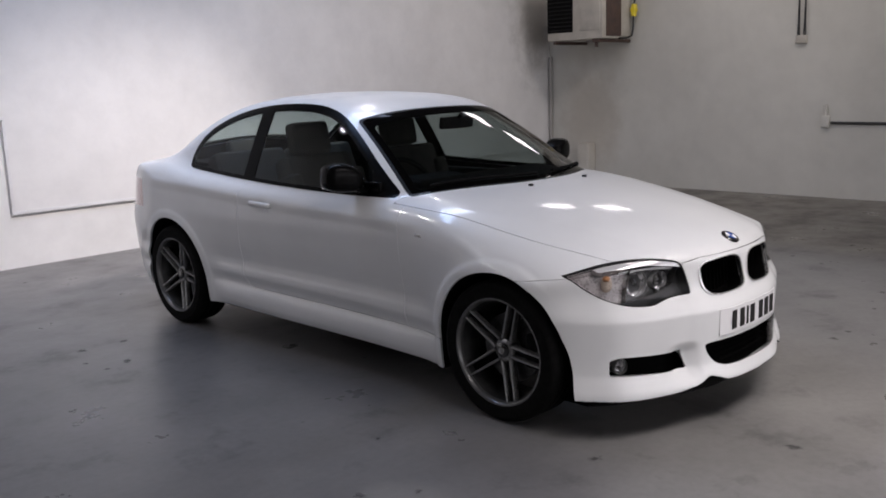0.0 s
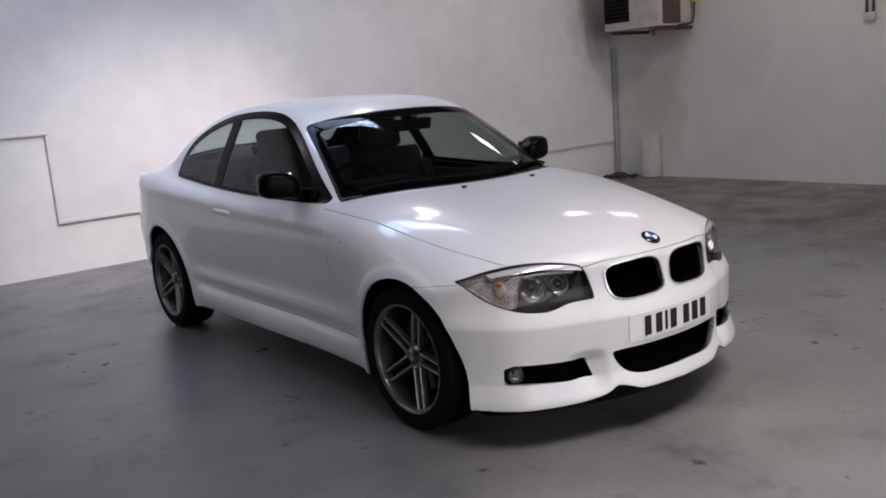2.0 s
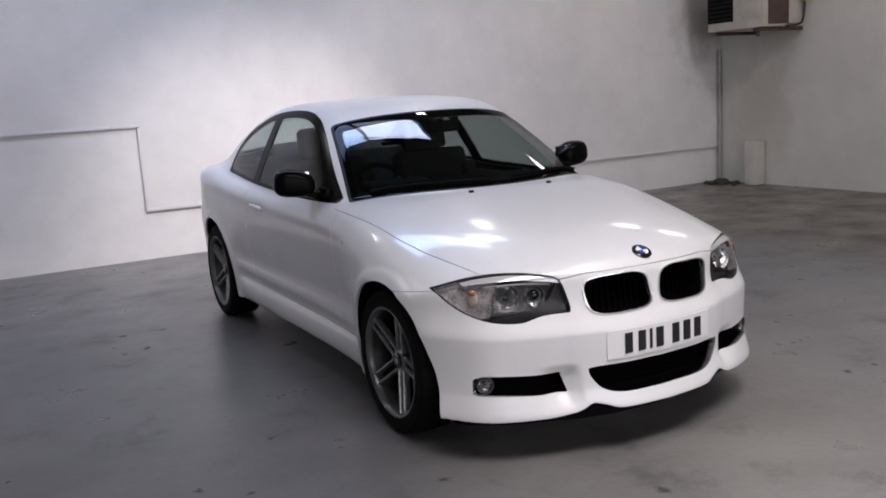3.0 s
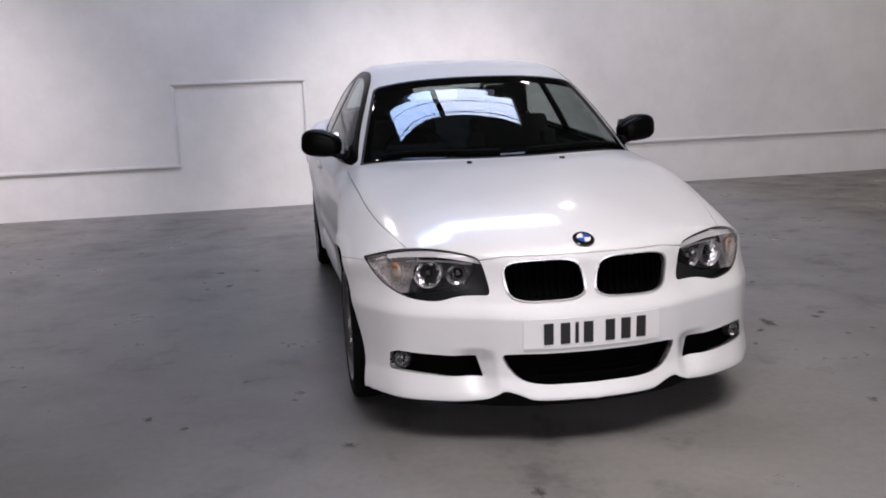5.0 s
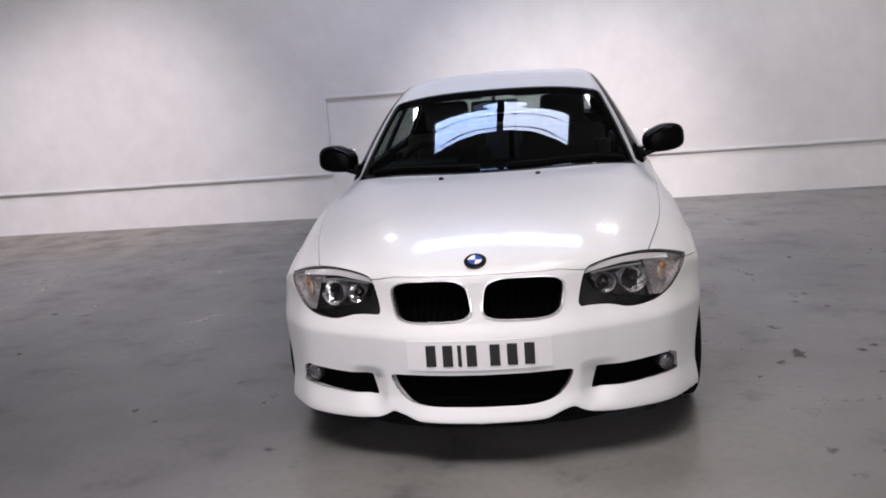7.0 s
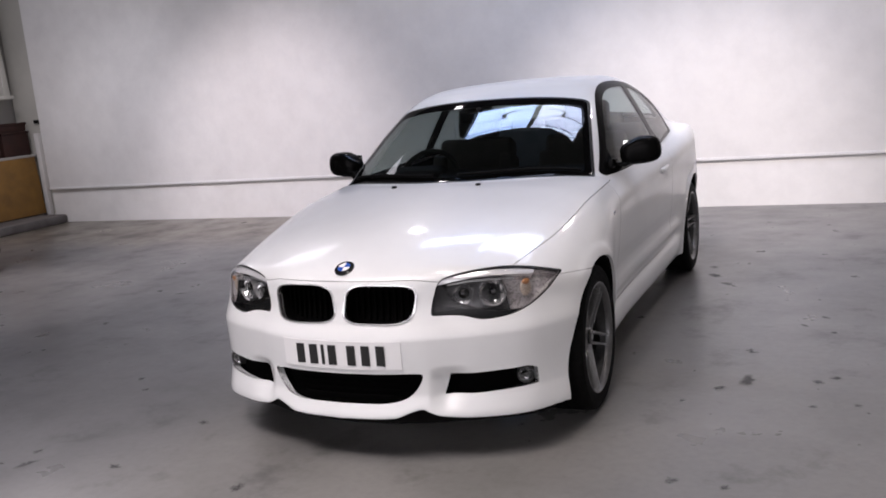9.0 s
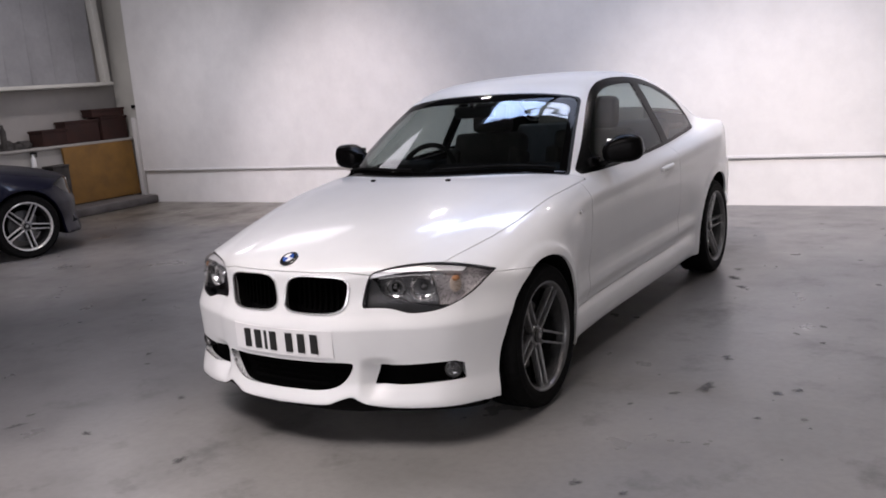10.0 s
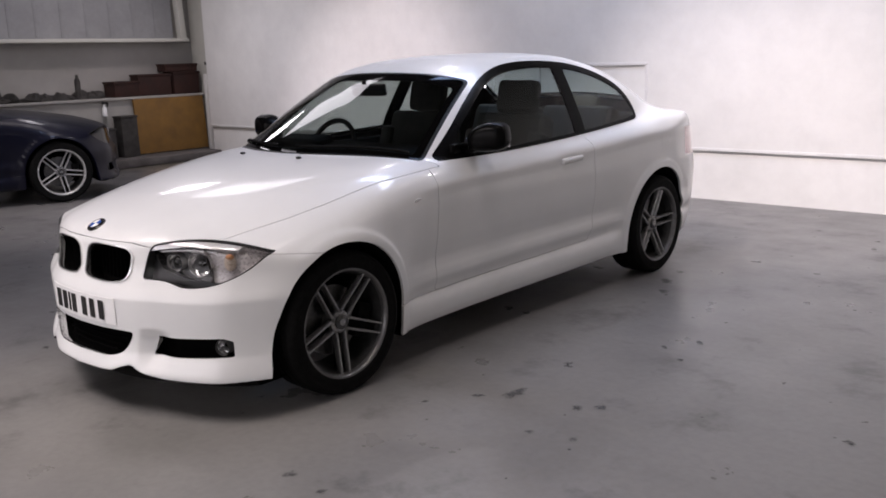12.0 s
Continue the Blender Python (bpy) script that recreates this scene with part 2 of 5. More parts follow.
def floor_concrete():
    m, tree, bsdf = material("painted_concrete_floor")
    coord = tree.nodes.new("ShaderNodeTexCoord")
    big, mid, fine = noise_node(tree, 0.6, 5), noise_node(tree, 2.2, 7, 0.65), noise_node(tree, 26, 5, 0.6)
    col = blend(tree, ramp(tree, big.outputs["Fac"], [(0.3, grey(0)), (0.7, grey(1))]).outputs["Color"], (0.157, 0.154, 0.151), (0.210, 0.205, 0.200))
    # part of the floor's uneven light put into its colour: paler towards +x
    baked_tone = tree.nodes.new("ShaderNodeMapRange")
    baked_tone.interpolation_type = "SMOOTHSTEP"
    baked_tone.inputs["From Min"].default_value, baked_tone.inputs["From Max"].default_value = -0.6, 2.2
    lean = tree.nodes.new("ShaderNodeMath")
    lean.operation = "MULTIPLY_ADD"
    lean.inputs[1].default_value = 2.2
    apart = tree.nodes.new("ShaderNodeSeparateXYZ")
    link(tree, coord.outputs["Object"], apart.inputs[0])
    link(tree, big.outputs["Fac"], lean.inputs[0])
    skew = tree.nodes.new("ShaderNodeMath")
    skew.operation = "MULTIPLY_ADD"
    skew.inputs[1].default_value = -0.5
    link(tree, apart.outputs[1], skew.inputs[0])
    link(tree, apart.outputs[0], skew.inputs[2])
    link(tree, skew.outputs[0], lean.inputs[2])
    link(tree, lean.outputs[0], baked_tone.inputs["Value"])
    col = blend(tree, baked_tone.outputs[0], blend(tree, 1.0, col, (0.72, 0.72, 0.74), "MULTIPLY"), blend(tree, 1.0, col, (1.18, 1.17, 1.15), "MULTIPLY"))
    # bare warm concrete where the paint has worn away, towards the walls
    sep = tree.nodes.new("ShaderNodeSeparateXYZ")
    link(tree, coord.outputs["Object"], sep.inputs[0])

    def zone(axis, start, end):
        r = tree.nodes.new("ShaderNodeMapRange")
        r.interpolation_type = "SMOOTHSTEP"
        r.inputs["From Min"].default_value, r.inputs["From Max"].default_value = start, end
        wob = tree.nodes.new("ShaderNodeMath")
        wob.operation = "MULTIPLY_ADD"
        wob.inputs[1].default_value = 1.2
        link(tree, mid.outputs["Fac"], wob.inputs[0])
        link(tree, sep.outputs[axis], wob.inputs[2])
        link(tree, wob.outputs[0], r.inputs["Value"])
        return r.outputs[0]

    bare = tree.nodes.new("ShaderNodeMath")
    bare.operation = "MAXIMUM"
    link(tree, zone(0, 3.7, 4.7), bare.inputs[0])
    far = tree.nodes.new("ShaderNodeMath")
    far.operation = "MULTIPLY"
    link(tree, zone(1, 3.9, 4.9), far.inputs[0])
    link(tree, zone(0, -2.0, -3.6), far.inputs[1])
    link(tree, far.outputs[0], bare.inputs[1])
    col = blend(tree, bare.outputs[0], col, blend(tree, ramp(tree, mid.outputs["Fac"], [(0.38, grey(0)), (0.62, grey(1))]).outputs["Color"], (0.095, 0.082, 0.066), (0.185, 0.165, 0.138)))
    # cloudy scrubbed patches
    cloud = noise_node(tree, 1.3, 3, 0.5, (1, 1.6, 1))
    col = blend(tree, 0.55, col, ramp(tree, cloud.outputs["Fac"], [(0.36, grey(0.70)), (0.50, grey(0.95)), (0.64, grey(1.0))]).outputs["Color"], "MULTIPLY")
    # tyre dust and oil marks
    marks = ramp(tree, mid.outputs["Fac"], [(0.32, grey(0.45)), (0.44, grey(1))]).outputs["Color"]
    col = blend(tree, 0.7, col, marks, "MULTIPLY")
    col = blend(tree, 0.3, col, ramp(tree, fine.outputs["Fac"], [(0.3, grey(0.6)), (0.6, grey(1))]).outputs["Color"], "MULTIPLY")
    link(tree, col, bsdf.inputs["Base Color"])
    rr = ramp(tree, mid.outputs["Fac"], [(0.3, grey(0.42)), (0.7, grey(0.25))])
    link(tree, rr.outputs["Color"], bsdf.inputs["Roughness"])
    bump(tree, bsdf, fine.outputs["Fac"], 0.12, 0.004)
    return m


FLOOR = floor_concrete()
BOARD = surface("brown_board", (0.25, 0.128, 0.026), (0.17, 0.085, 0.020), 5, 0.7, bump_scale=60)
DARK_RED = surface("dark_red_boxes", (0.040, 0.011, 0.007), (0.020, 0.007, 0.005), 6, 0.8)
CLUTTER = surface("dark_clutter", (0.022, 0.02, 0.019), (0.055, 0.05, 0.046), 9, 0.8)
KERB = surface("worn_kerb", (0.07, 0.062, 0.060), (0.13, 0.12, 0.115), 5, 0.8, bump_scale=50)
CASING = surface("beige_casing", (0.52, 0.49, 0.43), (0.42, 0.39, 0.34), 7, 0.5)
BROWN_METAL = surface("rusty_bracket", (0.10, 0.06, 0.045), (0.06, 0.04, 0.035), 14, 0.7)
YELLOW = plain("yellow_plug", (0.75, 0.60, 0.03), 0.4)
CABLE = surface("black_cable", grey(0.015), grey(0.03), 40, 0.5)

# ---- mesh tools ----
def mesh_object(name, verts, faces, mat, parent=None, label="", smooth=False, normals=None):
    me = bpy.data.meshes.new(name)
    me.from_pydata([tuple(v) for v in verts], [], [tuple(f) for f in faces])
    me.materials.append(mat)
    if smooth:
        me.polygons.foreach_set("use_smooth", [True] * len(me.polygons))
    if normals is not None:
        me.normals_split_custom_set_from_vertices([tuple(n) for n in normals])
    me.update()
    ob = new(name, me)
    if parent:
        ob.parent = parent
    if label:
        ob["label"] = label
    return ob


def part(name, bm, mat, parent=None, label="", smooth=True, angle=35):
    """One bmesh as ONE mesh object under a thing or a part."""
    bmesh.ops.recalc_face_normals(bm, faces=bm.faces)
    me = bpy.data.meshes.new(name)
    bm.to_mesh(me)
    bm.free()
    me.materials.append(mat)
    if smooth:
        me.polygons.foreach_set("use_smooth", [True] * len(me.polygons))
        me.set_sharp_from_angle(angle=radians(angle))
    ob = new(name, me)
    if parent:
        ob.parent = parent
    if label:
        ob["label"] = label
    return ob


def box(sx, sy, sz, at=(0, 0, 0), bevel=0.0, turn=None, seg=2):
    bm = bmesh.new()
    bmesh.ops.create_cube(bm, size=1, matrix=Matrix.Diagonal((sx, sy, sz, 1)))
    if bevel:
        bmesh.ops.bevel(bm, geom=bm.edges[:], offset=bevel, segments=seg, affect="EDGES", profile=0.6)
    m = Matrix.Translation(at)
    if turn:
        m = m @ pose(0, 0, 0, *turn)
    bmesh.ops.transform(bm, matrix=m, verts=bm.verts)
    return bm


def rod(a, b, r, seg=12, r2=None):
    a, b = Vector(a), Vector(b)
    bm = bmesh.new()
    q = (b - a).to_track_quat("Z", "Y").to_matrix().to_4x4()
    bmesh.ops.create_cone(bm, cap_ends=True, segments=seg, radius1=r, radius2=r if r2 is None else r2, depth=(b - a).length,
                          matrix=Matrix.Translation((a + b) / 2) @ q)
    return bm


def join(*many):
    out = bmesh.new()
    for bm in many:
        me = bpy.data.meshes.new("tmp")
        bm.to_mesh(me)
        bm.free()
        out.from_mesh(me)
        bpy.data.meshes.remove(me)
    return out


def lathe(profile, seg=64, closed=False):
    """Turns (radius, x) pairs about the x axis."""
    bm = bmesh.new()
    rings = []
    for r, x in profile:
        rings.append([bm.verts.new((x, r * math.sin(2 * math.pi * i / seg), r * math.cos(2 * math.pi * i / seg))) for i in range(seg)])
    pairs = list(zip(rings, rings[1:])) + ([(rings[-1], rings[0])] if closed else [])
    for a, b in pairs:
        for i in range(seg):
            j = (i + 1) % seg
            bm.faces.new((a[i], a[j], b[j], b[i]))
    return bm


def tube(points, r, seg=8, closed=False):
    """A round cord through points."""
    bm = bmesh.new()
    pts = [Vector(p) for p in points]
    n = len(pts)
    rings = []
    for i, p in enumerate(pts):
        d = (pts[(i + 1) % n] - pts[i - 1]) if closed else (pts[min(i + 1, n - 1)] - pts[max(i - 1, 0)])
        q = d.to_track_quat("Z", "Y")
        rings.append([bm.verts.new(p + q @ Vector((r * math.cos(2 * math.pi * k / seg), r * math.sin(2 * math.pi * k / seg), 0))) for k in range(seg)])
    for i in range(n if closed else n - 1):
        a, b = rings[i], rings[(i + 1) % n]
        for k in range(seg):
            bm.faces.new((a[k], a[(k + 1) % seg], b[(k + 1) % seg], b[k]))
    if not closed:
        bm.faces.new(rings[0])
        bm.faces.new(rings[-1])
    return bm


def curve_through(knots):
    """A smooth function through (t, value) knots, straight beyond the ends."""
    kt, kv = np.array([k[0] for k in knots], float), np.array([k[1] for k in knots], float)
    h, dv = np.diff(kt), np.diff(kv) / np.diff(kt)
    m = np.empty(len(kt))
    m[0], m[-1] = dv[0], dv[-1]
    for i in range(1, len(kt) - 1):
        if dv[i - 1] * dv[i] <= 0:
            m[i] = 0
        else:
            w1, w2 = 2 * h[i] + h[i - 1], h[i] + 2 * h[i - 1]
            m[i] = (w1 + w2) / (w1 / dv[i - 1] + w2 / dv[i])

    def f(t):
        t = np.asarray(t, float)
        i = np.clip(np.searchsorted(kt, t) - 1, 0, len(h) - 1)
        s = (t - kt[i]) / h[i]
        c = np.clip(s, 0, 1)
        v = ((1 + 2 * c) * (1 - c) ** 2 * kv[i] + c * (1 - c) ** 2 * h[i] * m[i] + c * c * (3 - 2 * c) * kv[i + 1] + c * c * (c - 1) * h[i] * m[i + 1])
        return v + np.where(s > 1, (s - 1) * h[i] * m[i + 1], 0) + np.where(s < 0, s * h[i] * m[i], 0)
    return f


def polygon_field(points, round_off=0.0):
    """Signed distance to a polygon in a plane, negative inside, with rounded corners."""
    pts = np.array(points, float)

    def f(a, b):
        p = np.stack([a, b], -1)
        best, inside = np.full(a.shape, 1e9), np.zeros(a.shape, bool)
        for i in range(len(pts)):
            u, v = pts[i], pts[(i + 1) % len(pts)]
            e, w = v - u, p - u
            k = np.clip((w @ e) / (e @ e), 0, 1)
            best = np.minimum(best, np.hypot(w[..., 0] - k * e[0], w[..., 1] - k * e[1]))
            cross = (u[1] > b) != (v[1] > b)
            with np.errstate(divide="ignore", invalid="ignore"):
                at = u[0] + (b - u[1]) / (v[1] - u[1]) * (v[0] - u[0]) if v[1] != u[1] else np.full(a.shape, 1e9)
            inside ^= cross & (a < at)
        return np.where(inside, -best, best) - round_off
    return f


def rounded(points, turns=3):
    """A closed outline with its corners cut round; a point given twice stays sharp."""
    pts = np.array(points, float)
    for _ in range(turns):
        nxt = np.roll(pts, -1, 0)
        pts = np.stack([0.75 * pts + 0.25 * nxt, 0.25 * pts + 0.75 * nxt], 1).reshape(-1, 2)
    keep = np.hypot(*(pts - np.roll(pts, 1, 0)).T) > 1e-6
    return pts[keep]


def smax(a, b, r):
    h = np.maximum(r - np.abs(a - b), 0) / r
    return np.maximum(a, b) + h * h * r / 4


def smin(a, b, r):
    return -smax(-a, -b, r)


class Sheet:
    """Half of a body skin (x >= 0) as polygons with labels, to be cut along fields."""
    WIDE = 8

    def __init__(self, verts, quads, field):
        self.v, self.field = verts, field
        self.f = np.concatenate([quads, np.repeat(quads[:, 3:4], self.WIDE - 4, 1)], 1)
        self.lab = np.zeros(len(quads), int)
        self.names = ["body"]

    def index(self, name):
        if name not in self.names:
            self.names.append(name)
        return self.names.index(name)

    def cut(self, fn, inside, only):
        """Splits the faces of the labels in only along fn = 0; those where fn < 0 take the label inside."""
        new_lab = self.index(inside)
        val = fn(self.v[:, 0], self.v[:, 1], self.v[:, 2])
        val = np.where(np.abs(val) < 1e-7, 1e-7, val)
        fv = val[self.f]
        mine = np.isin(self.lab, [self.index(n) for n in only])
        lo, hi = fv.min(1), fv.max(1)
        self.lab = np.where(mine & (hi < 0), new_lab, self.lab)
        cross = np.nonzero(mine & (lo < 0) & (hi > 0))[0]
        if not len(cross):
            return self
        loops = []
        for i in cross:
            loop = [int(self.f[i, 0])]
            for k in self.f[i, 1:]:
                if k != loop[-1]:
                    loop.append(int(k))
            loops.append((loop, self.lab[i]))
        edges = {}
        for loop, _ in loops:
            for a, b in zip(loop, loop[1:] + loop[:1]):
                if val[a] * val[b] < 0:
                    edges.setdefault((min(a, b), max(a, b)), len(edges))
        ends = np.array(list(edges))
        a, b = self.v[ends[:, 0]], self.v[ends[:, 1]]
        va = val[ends[:, 0]]
        s0, s1 = np.zeros(len(ends)), np.ones(len(ends))
        for _ in range(14):
            s = (s0 + s1) / 2
            p = a + (b - a) * s[:, None]
            same = fn(p[:, 0], p[:, 1], p[:, 2]) * va > 0
            s0, s1 = np.where(same, s, s0), np.where(same, s1, s)
        fresh = a + (b - a) * ((s0 + s1) / 2)[:, None]
        start = len(self.v)
        self.v = np.concatenate([self.v, fresh])
        faces, labs = [], []
        for loop, lab in loops:
            pos, neg = [], []
            for p, q in zip(loop, loop[1:] + loop[:1]):
                (neg if val[p] < 0 else pos).append(p)
                if val[p] * val[q] < 0:
                    k = start + edges[(min(p, q), max(p, q))]
                    pos.append(k)
                    neg.append(k)
            for poly, lb in ((pos, lab), (neg, new_lab)):
                if len(poly) < 3:
                    continue
                while len(poly) > self.WIDE:
                    faces.append(poly[:3] + [poly[2]] * (self.WIDE - 3))
                    labs.append(lb)
                    poly = [poly[0]] + poly[2:]
                faces.append(poly + [poly[-1]] * (self.WIDE - len(poly)))
                labs.append(lb)
        keep = np.ones(len(self.f), bool)
        keep[cross] = False
        self.f = np.concatenate([self.f[keep], np.array(faces)])
        self.lab = np.concatenate([self.lab[keep], np.array(labs)])
        return self

    def normals(self, v):
        h, g = 0.010, []
        for k in range(3):
            d = np.zeros(3)
            d[k] = h
            p, q = v + d, v - d
            g.append(self.field(np.abs(p[:, 0]), p[:, 1], p[:, 2]) - self.field(np.abs(q[:, 0]), q[:, 1], q[:, 2]))
        g = np.stack(g, 1)
        return g / np.maximum(np.linalg.norm(g, axis=1, keepdims=True), 1e-9)

    def piece(self, labels, side, shift=0.0, lip=0.0):
        """Verts, faces and normals of the named pieces: side 1 or -1, or 0 for both halves in one. shift moves along the
        normal, lip turns the edges inwards by that depth."""
        sel = self.f[np.isin(self.lab, [self.index(n) for n in labels])]
        used, inv = np.unique(sel, return_inverse=True)
        inv = inv.reshape(sel.shape)
        v = self.v[used]
        n = self.normals(v)
        faces = []
        for row in inv:
            loop = [int(row[0])]
            for k in row[1:]:
                if k != loop[-1]:
                    loop.append(int(k))
            if len(loop) > 2 and loop[-1] != loop[0]:
                faces.append(loop)
        v = v + n * shift
        if side == -1:
            v, n, faces = v * (-1, 1, 1), n * (-1, 1, 1), [f[::-1] for f in faces]
        elif side == 0:
            mid = v[:, 0] < 1e-5
            other = np.where(mid, np.arange(len(v)), len(v) + np.cumsum(~mid) - 1)
            faces = faces + [[int(other[k]) for k in f[::-1]] for f in faces]
            v, n = np.concatenate([v, v[~mid] * (-1, 1, 1)]), np.concatenate([n, n[~mid] * (-1, 1, 1)])
        if lip:
            count = {}
            for f in faces:
                for a, b in zip(f, f[1:] + f[:1]):
                    count[(a, b)] = True
            rim = [(a, b) for a, b in count if (b, a) not in count]
            extra, at = [], {}
            for k in sorted({k for e in rim for k in e}):
                at[k] = len(v) + len(extra)
                extra += [v[k], v[k] - n[k] * lip]
            if extra:
                v = np.concatenate([v, np.array(extra)])
                n = np.concatenate([n, np.zeros((len(extra), 3))])
                faces += [[at[b], at[a], at[a] + 1, at[b] + 1] for a, b in rim]
        return v, faces, n

    def build(self, name, labels, side, mat, parent, label="", shift=0.0, lip=0.012):
        v, f, n = self.piece(labels, side, shift, lip)
        return mesh_object(name, v, f, mat, parent, label, True, n)

# ---- the coupe's skin: front axle at y = 0, tail towards +y ----
WHEELBASE, AXLE_Z, ARCH = 2.66, 0.312, 0.352
hood_line = curve_through([(-0.80, 0.64), (-0.70, 0.712), (-0.66, 0.736), (-0.62, 0.757), (-0.50, 0.802), (-0.35, 0.845), (-0.10, 0.894), (0.15, 0.932), (0.35, 0.958),
                           (0.60, 0.975), (1.2, 0.97), (2.4, 1.0), (2.9, 1.040), (3.15, 1.034), (3.35, 1.015), (3.55, 0.965), (3.7, 0.90)])
hood_fall = curve_through([(-0.7, 0.12), (-0.45, 0.115), (-0.2, 0.095), (0.1, 0.075), (0.6, 0.06), (1.5, 0.055), (2.5, 0.045), (2.8, 0.035), (3.4, 0.06)])
side_plan = curve_through([(-0.8, 0.860), (-0.3, 0.872), (0.0, 0.868), (0.3, 0.842), (0.54, 0.817), (0.8, 0.817), (1.2, 0.828), (1.7, 0.850), (2.2, 0.864), (2.66, 0.868), (3.1, 0.85),
                           (3.4, 0.82), (3.7, 0.78)])
crease_z = curve_through([(-0.6, 0.53), (-0.3, 0.60), (0.0, 0.685), (0.3, 0.775), (0.62, 0.818), (1.3, 0.842), (1.7, 0.858), (2.5, 0.900), (3.4, 0.920)])
side_fall = curve_through([(-0.5, 0.8), (0.0, 0.6), (0.3, 0.62), (0.6, 0.66), (0.8, 0.62), (1.7, 0.46), (2.4, 0.50), (3.4, 0.55)])
side_round = curve_through([(-0.5, 4.0), (0.1, 3.4), (0.6, 1.8), (0.9, 1.2), (3.4, 1.6)])
side_section = curve_through([(0.10, -0.10), (0.165, -0.052), (0.20, -0.038), (0.24, -0.034), (0.270, -0.037), (0.290, -0.0445), (0.306, -0.051), (0.322, -0.050), (0.350, -0.040), (0.375, -0.0325), (0.40, -0.0325), (0.43, -0.0365), (0.46, -0.0375),
                              (0.50, -0.032), (0.56, -0.021), (0.66, -0.008), (0.75, 0.0), (0.82, 0.0), (0.95, -0.004)])
arch_section = curve_through([(0.10, -0.06), (0.165, -0.048), (0.30, -0.034), (0.43, -0.021), (0.56, -0.011), (0.66, -0.005), (0.75, 0.0), (0.95, -0.004)])
nose_profile = curve_through([(0.10, -0.775), (0.165, -0.782), (0.19, -0.780), (0.235, -0.766), (0.28, -0.751), (0.34, -0.748), (0.45, -0.752), (0.492, -0.753), (0.512, -0.745), (0.55, -0.722),
                              (0.60, -0.702), (0.66, -0.694), (0.70, -0.690), (0.74, -0.672), (0.80, -0.62), (0.9, -0.5)])
nose_plan = curve_through([(0.0, 0.0), (0.15, 0.008), (0.306, 0.042), (0.37, 0.066), (0.414, 0.088), (0.5, 0.122), (0.6, 0.170), (0.667, 0.211), (0.71, 0.250), (0.768, 0.328),
                           (0.81, 0.395), (0.84, 0.46), (0.87, 0.56), (0.89, 0.72), (0.93, 1.2)])
tail_profile = curve_through([(0.15, 3.42), (0.3, 3.54), (0.5, 3.59), (0.62, 3.60), (0.75, 3.56), (0.9, 3.52), (1.0, 3.46), (1.1, 3.36)])
tail_plan = curve_through([(0.0, 0.0), (0.4, 0.045), (0.6, 0.12), (0.72, 0.22), (0.8, 0.38), (0.86, 0.65), (0.9, 1.0)])
screen_line = curve_through([(0.0, 0.74), (0.20, 0.865), (0.36, 0.962), (0.6, 1.096), (0.85, 1.226), (1.06, 1.322), (1.22, 1.368), (1.45, 1.400), (1.75, 1.412), (2.2, 1.414), (3.2, 1.40)])
rear_line = curve_through([(1.5, 1.43), (1.9, 1.416), (2.1, 1.403), (2.3, 1.375), (2.5, 1.328), (2.7, 1.255), (2.9, 1.155), (3.05, 1.07), (3.3, 0.90)])
belt_plan = curve_through([(0.3, 0.70), (0.7, 0.757), (1.2, 0.792), (1.8, 0.803), (2.3, 0.790), (2.7, 0.765), (3.1, 0.70)])
blend_size = curve_through([(0.3, 0.02), (2.2, 0.02), (2.6, 0.06), (3.0, 0.10)])


lip_bottom = curve_through([(0.0, 0.185), (0.22, 0.190), (0.29, 0.212), (0.325, 0.220), (0.36, 0.205), (0.40, 0.190), (0.5, 0.178), (0.77, 0.172), (0.9, 0.172)])


def arch_swell(y, z):
    """The flared lips round the wheels."""
    out = 0
    for cy, size in ((0.0, 0.013), (WHEELBASE, 0.012)):
        rho = np.hypot(y - cy, np.maximum(z - AXLE_Z, 0))
        edge = np.clip((0.408 + 0.016 * (cy > 1) - rho) / 0.022, 0, 1)
        out = out + size * (0.6 * np.exp(-((rho - 0.355) / 0.06) ** 2) + 0.5 * edge * edge * (3 - 2 * edge)) * (z > 0.05)
    return out


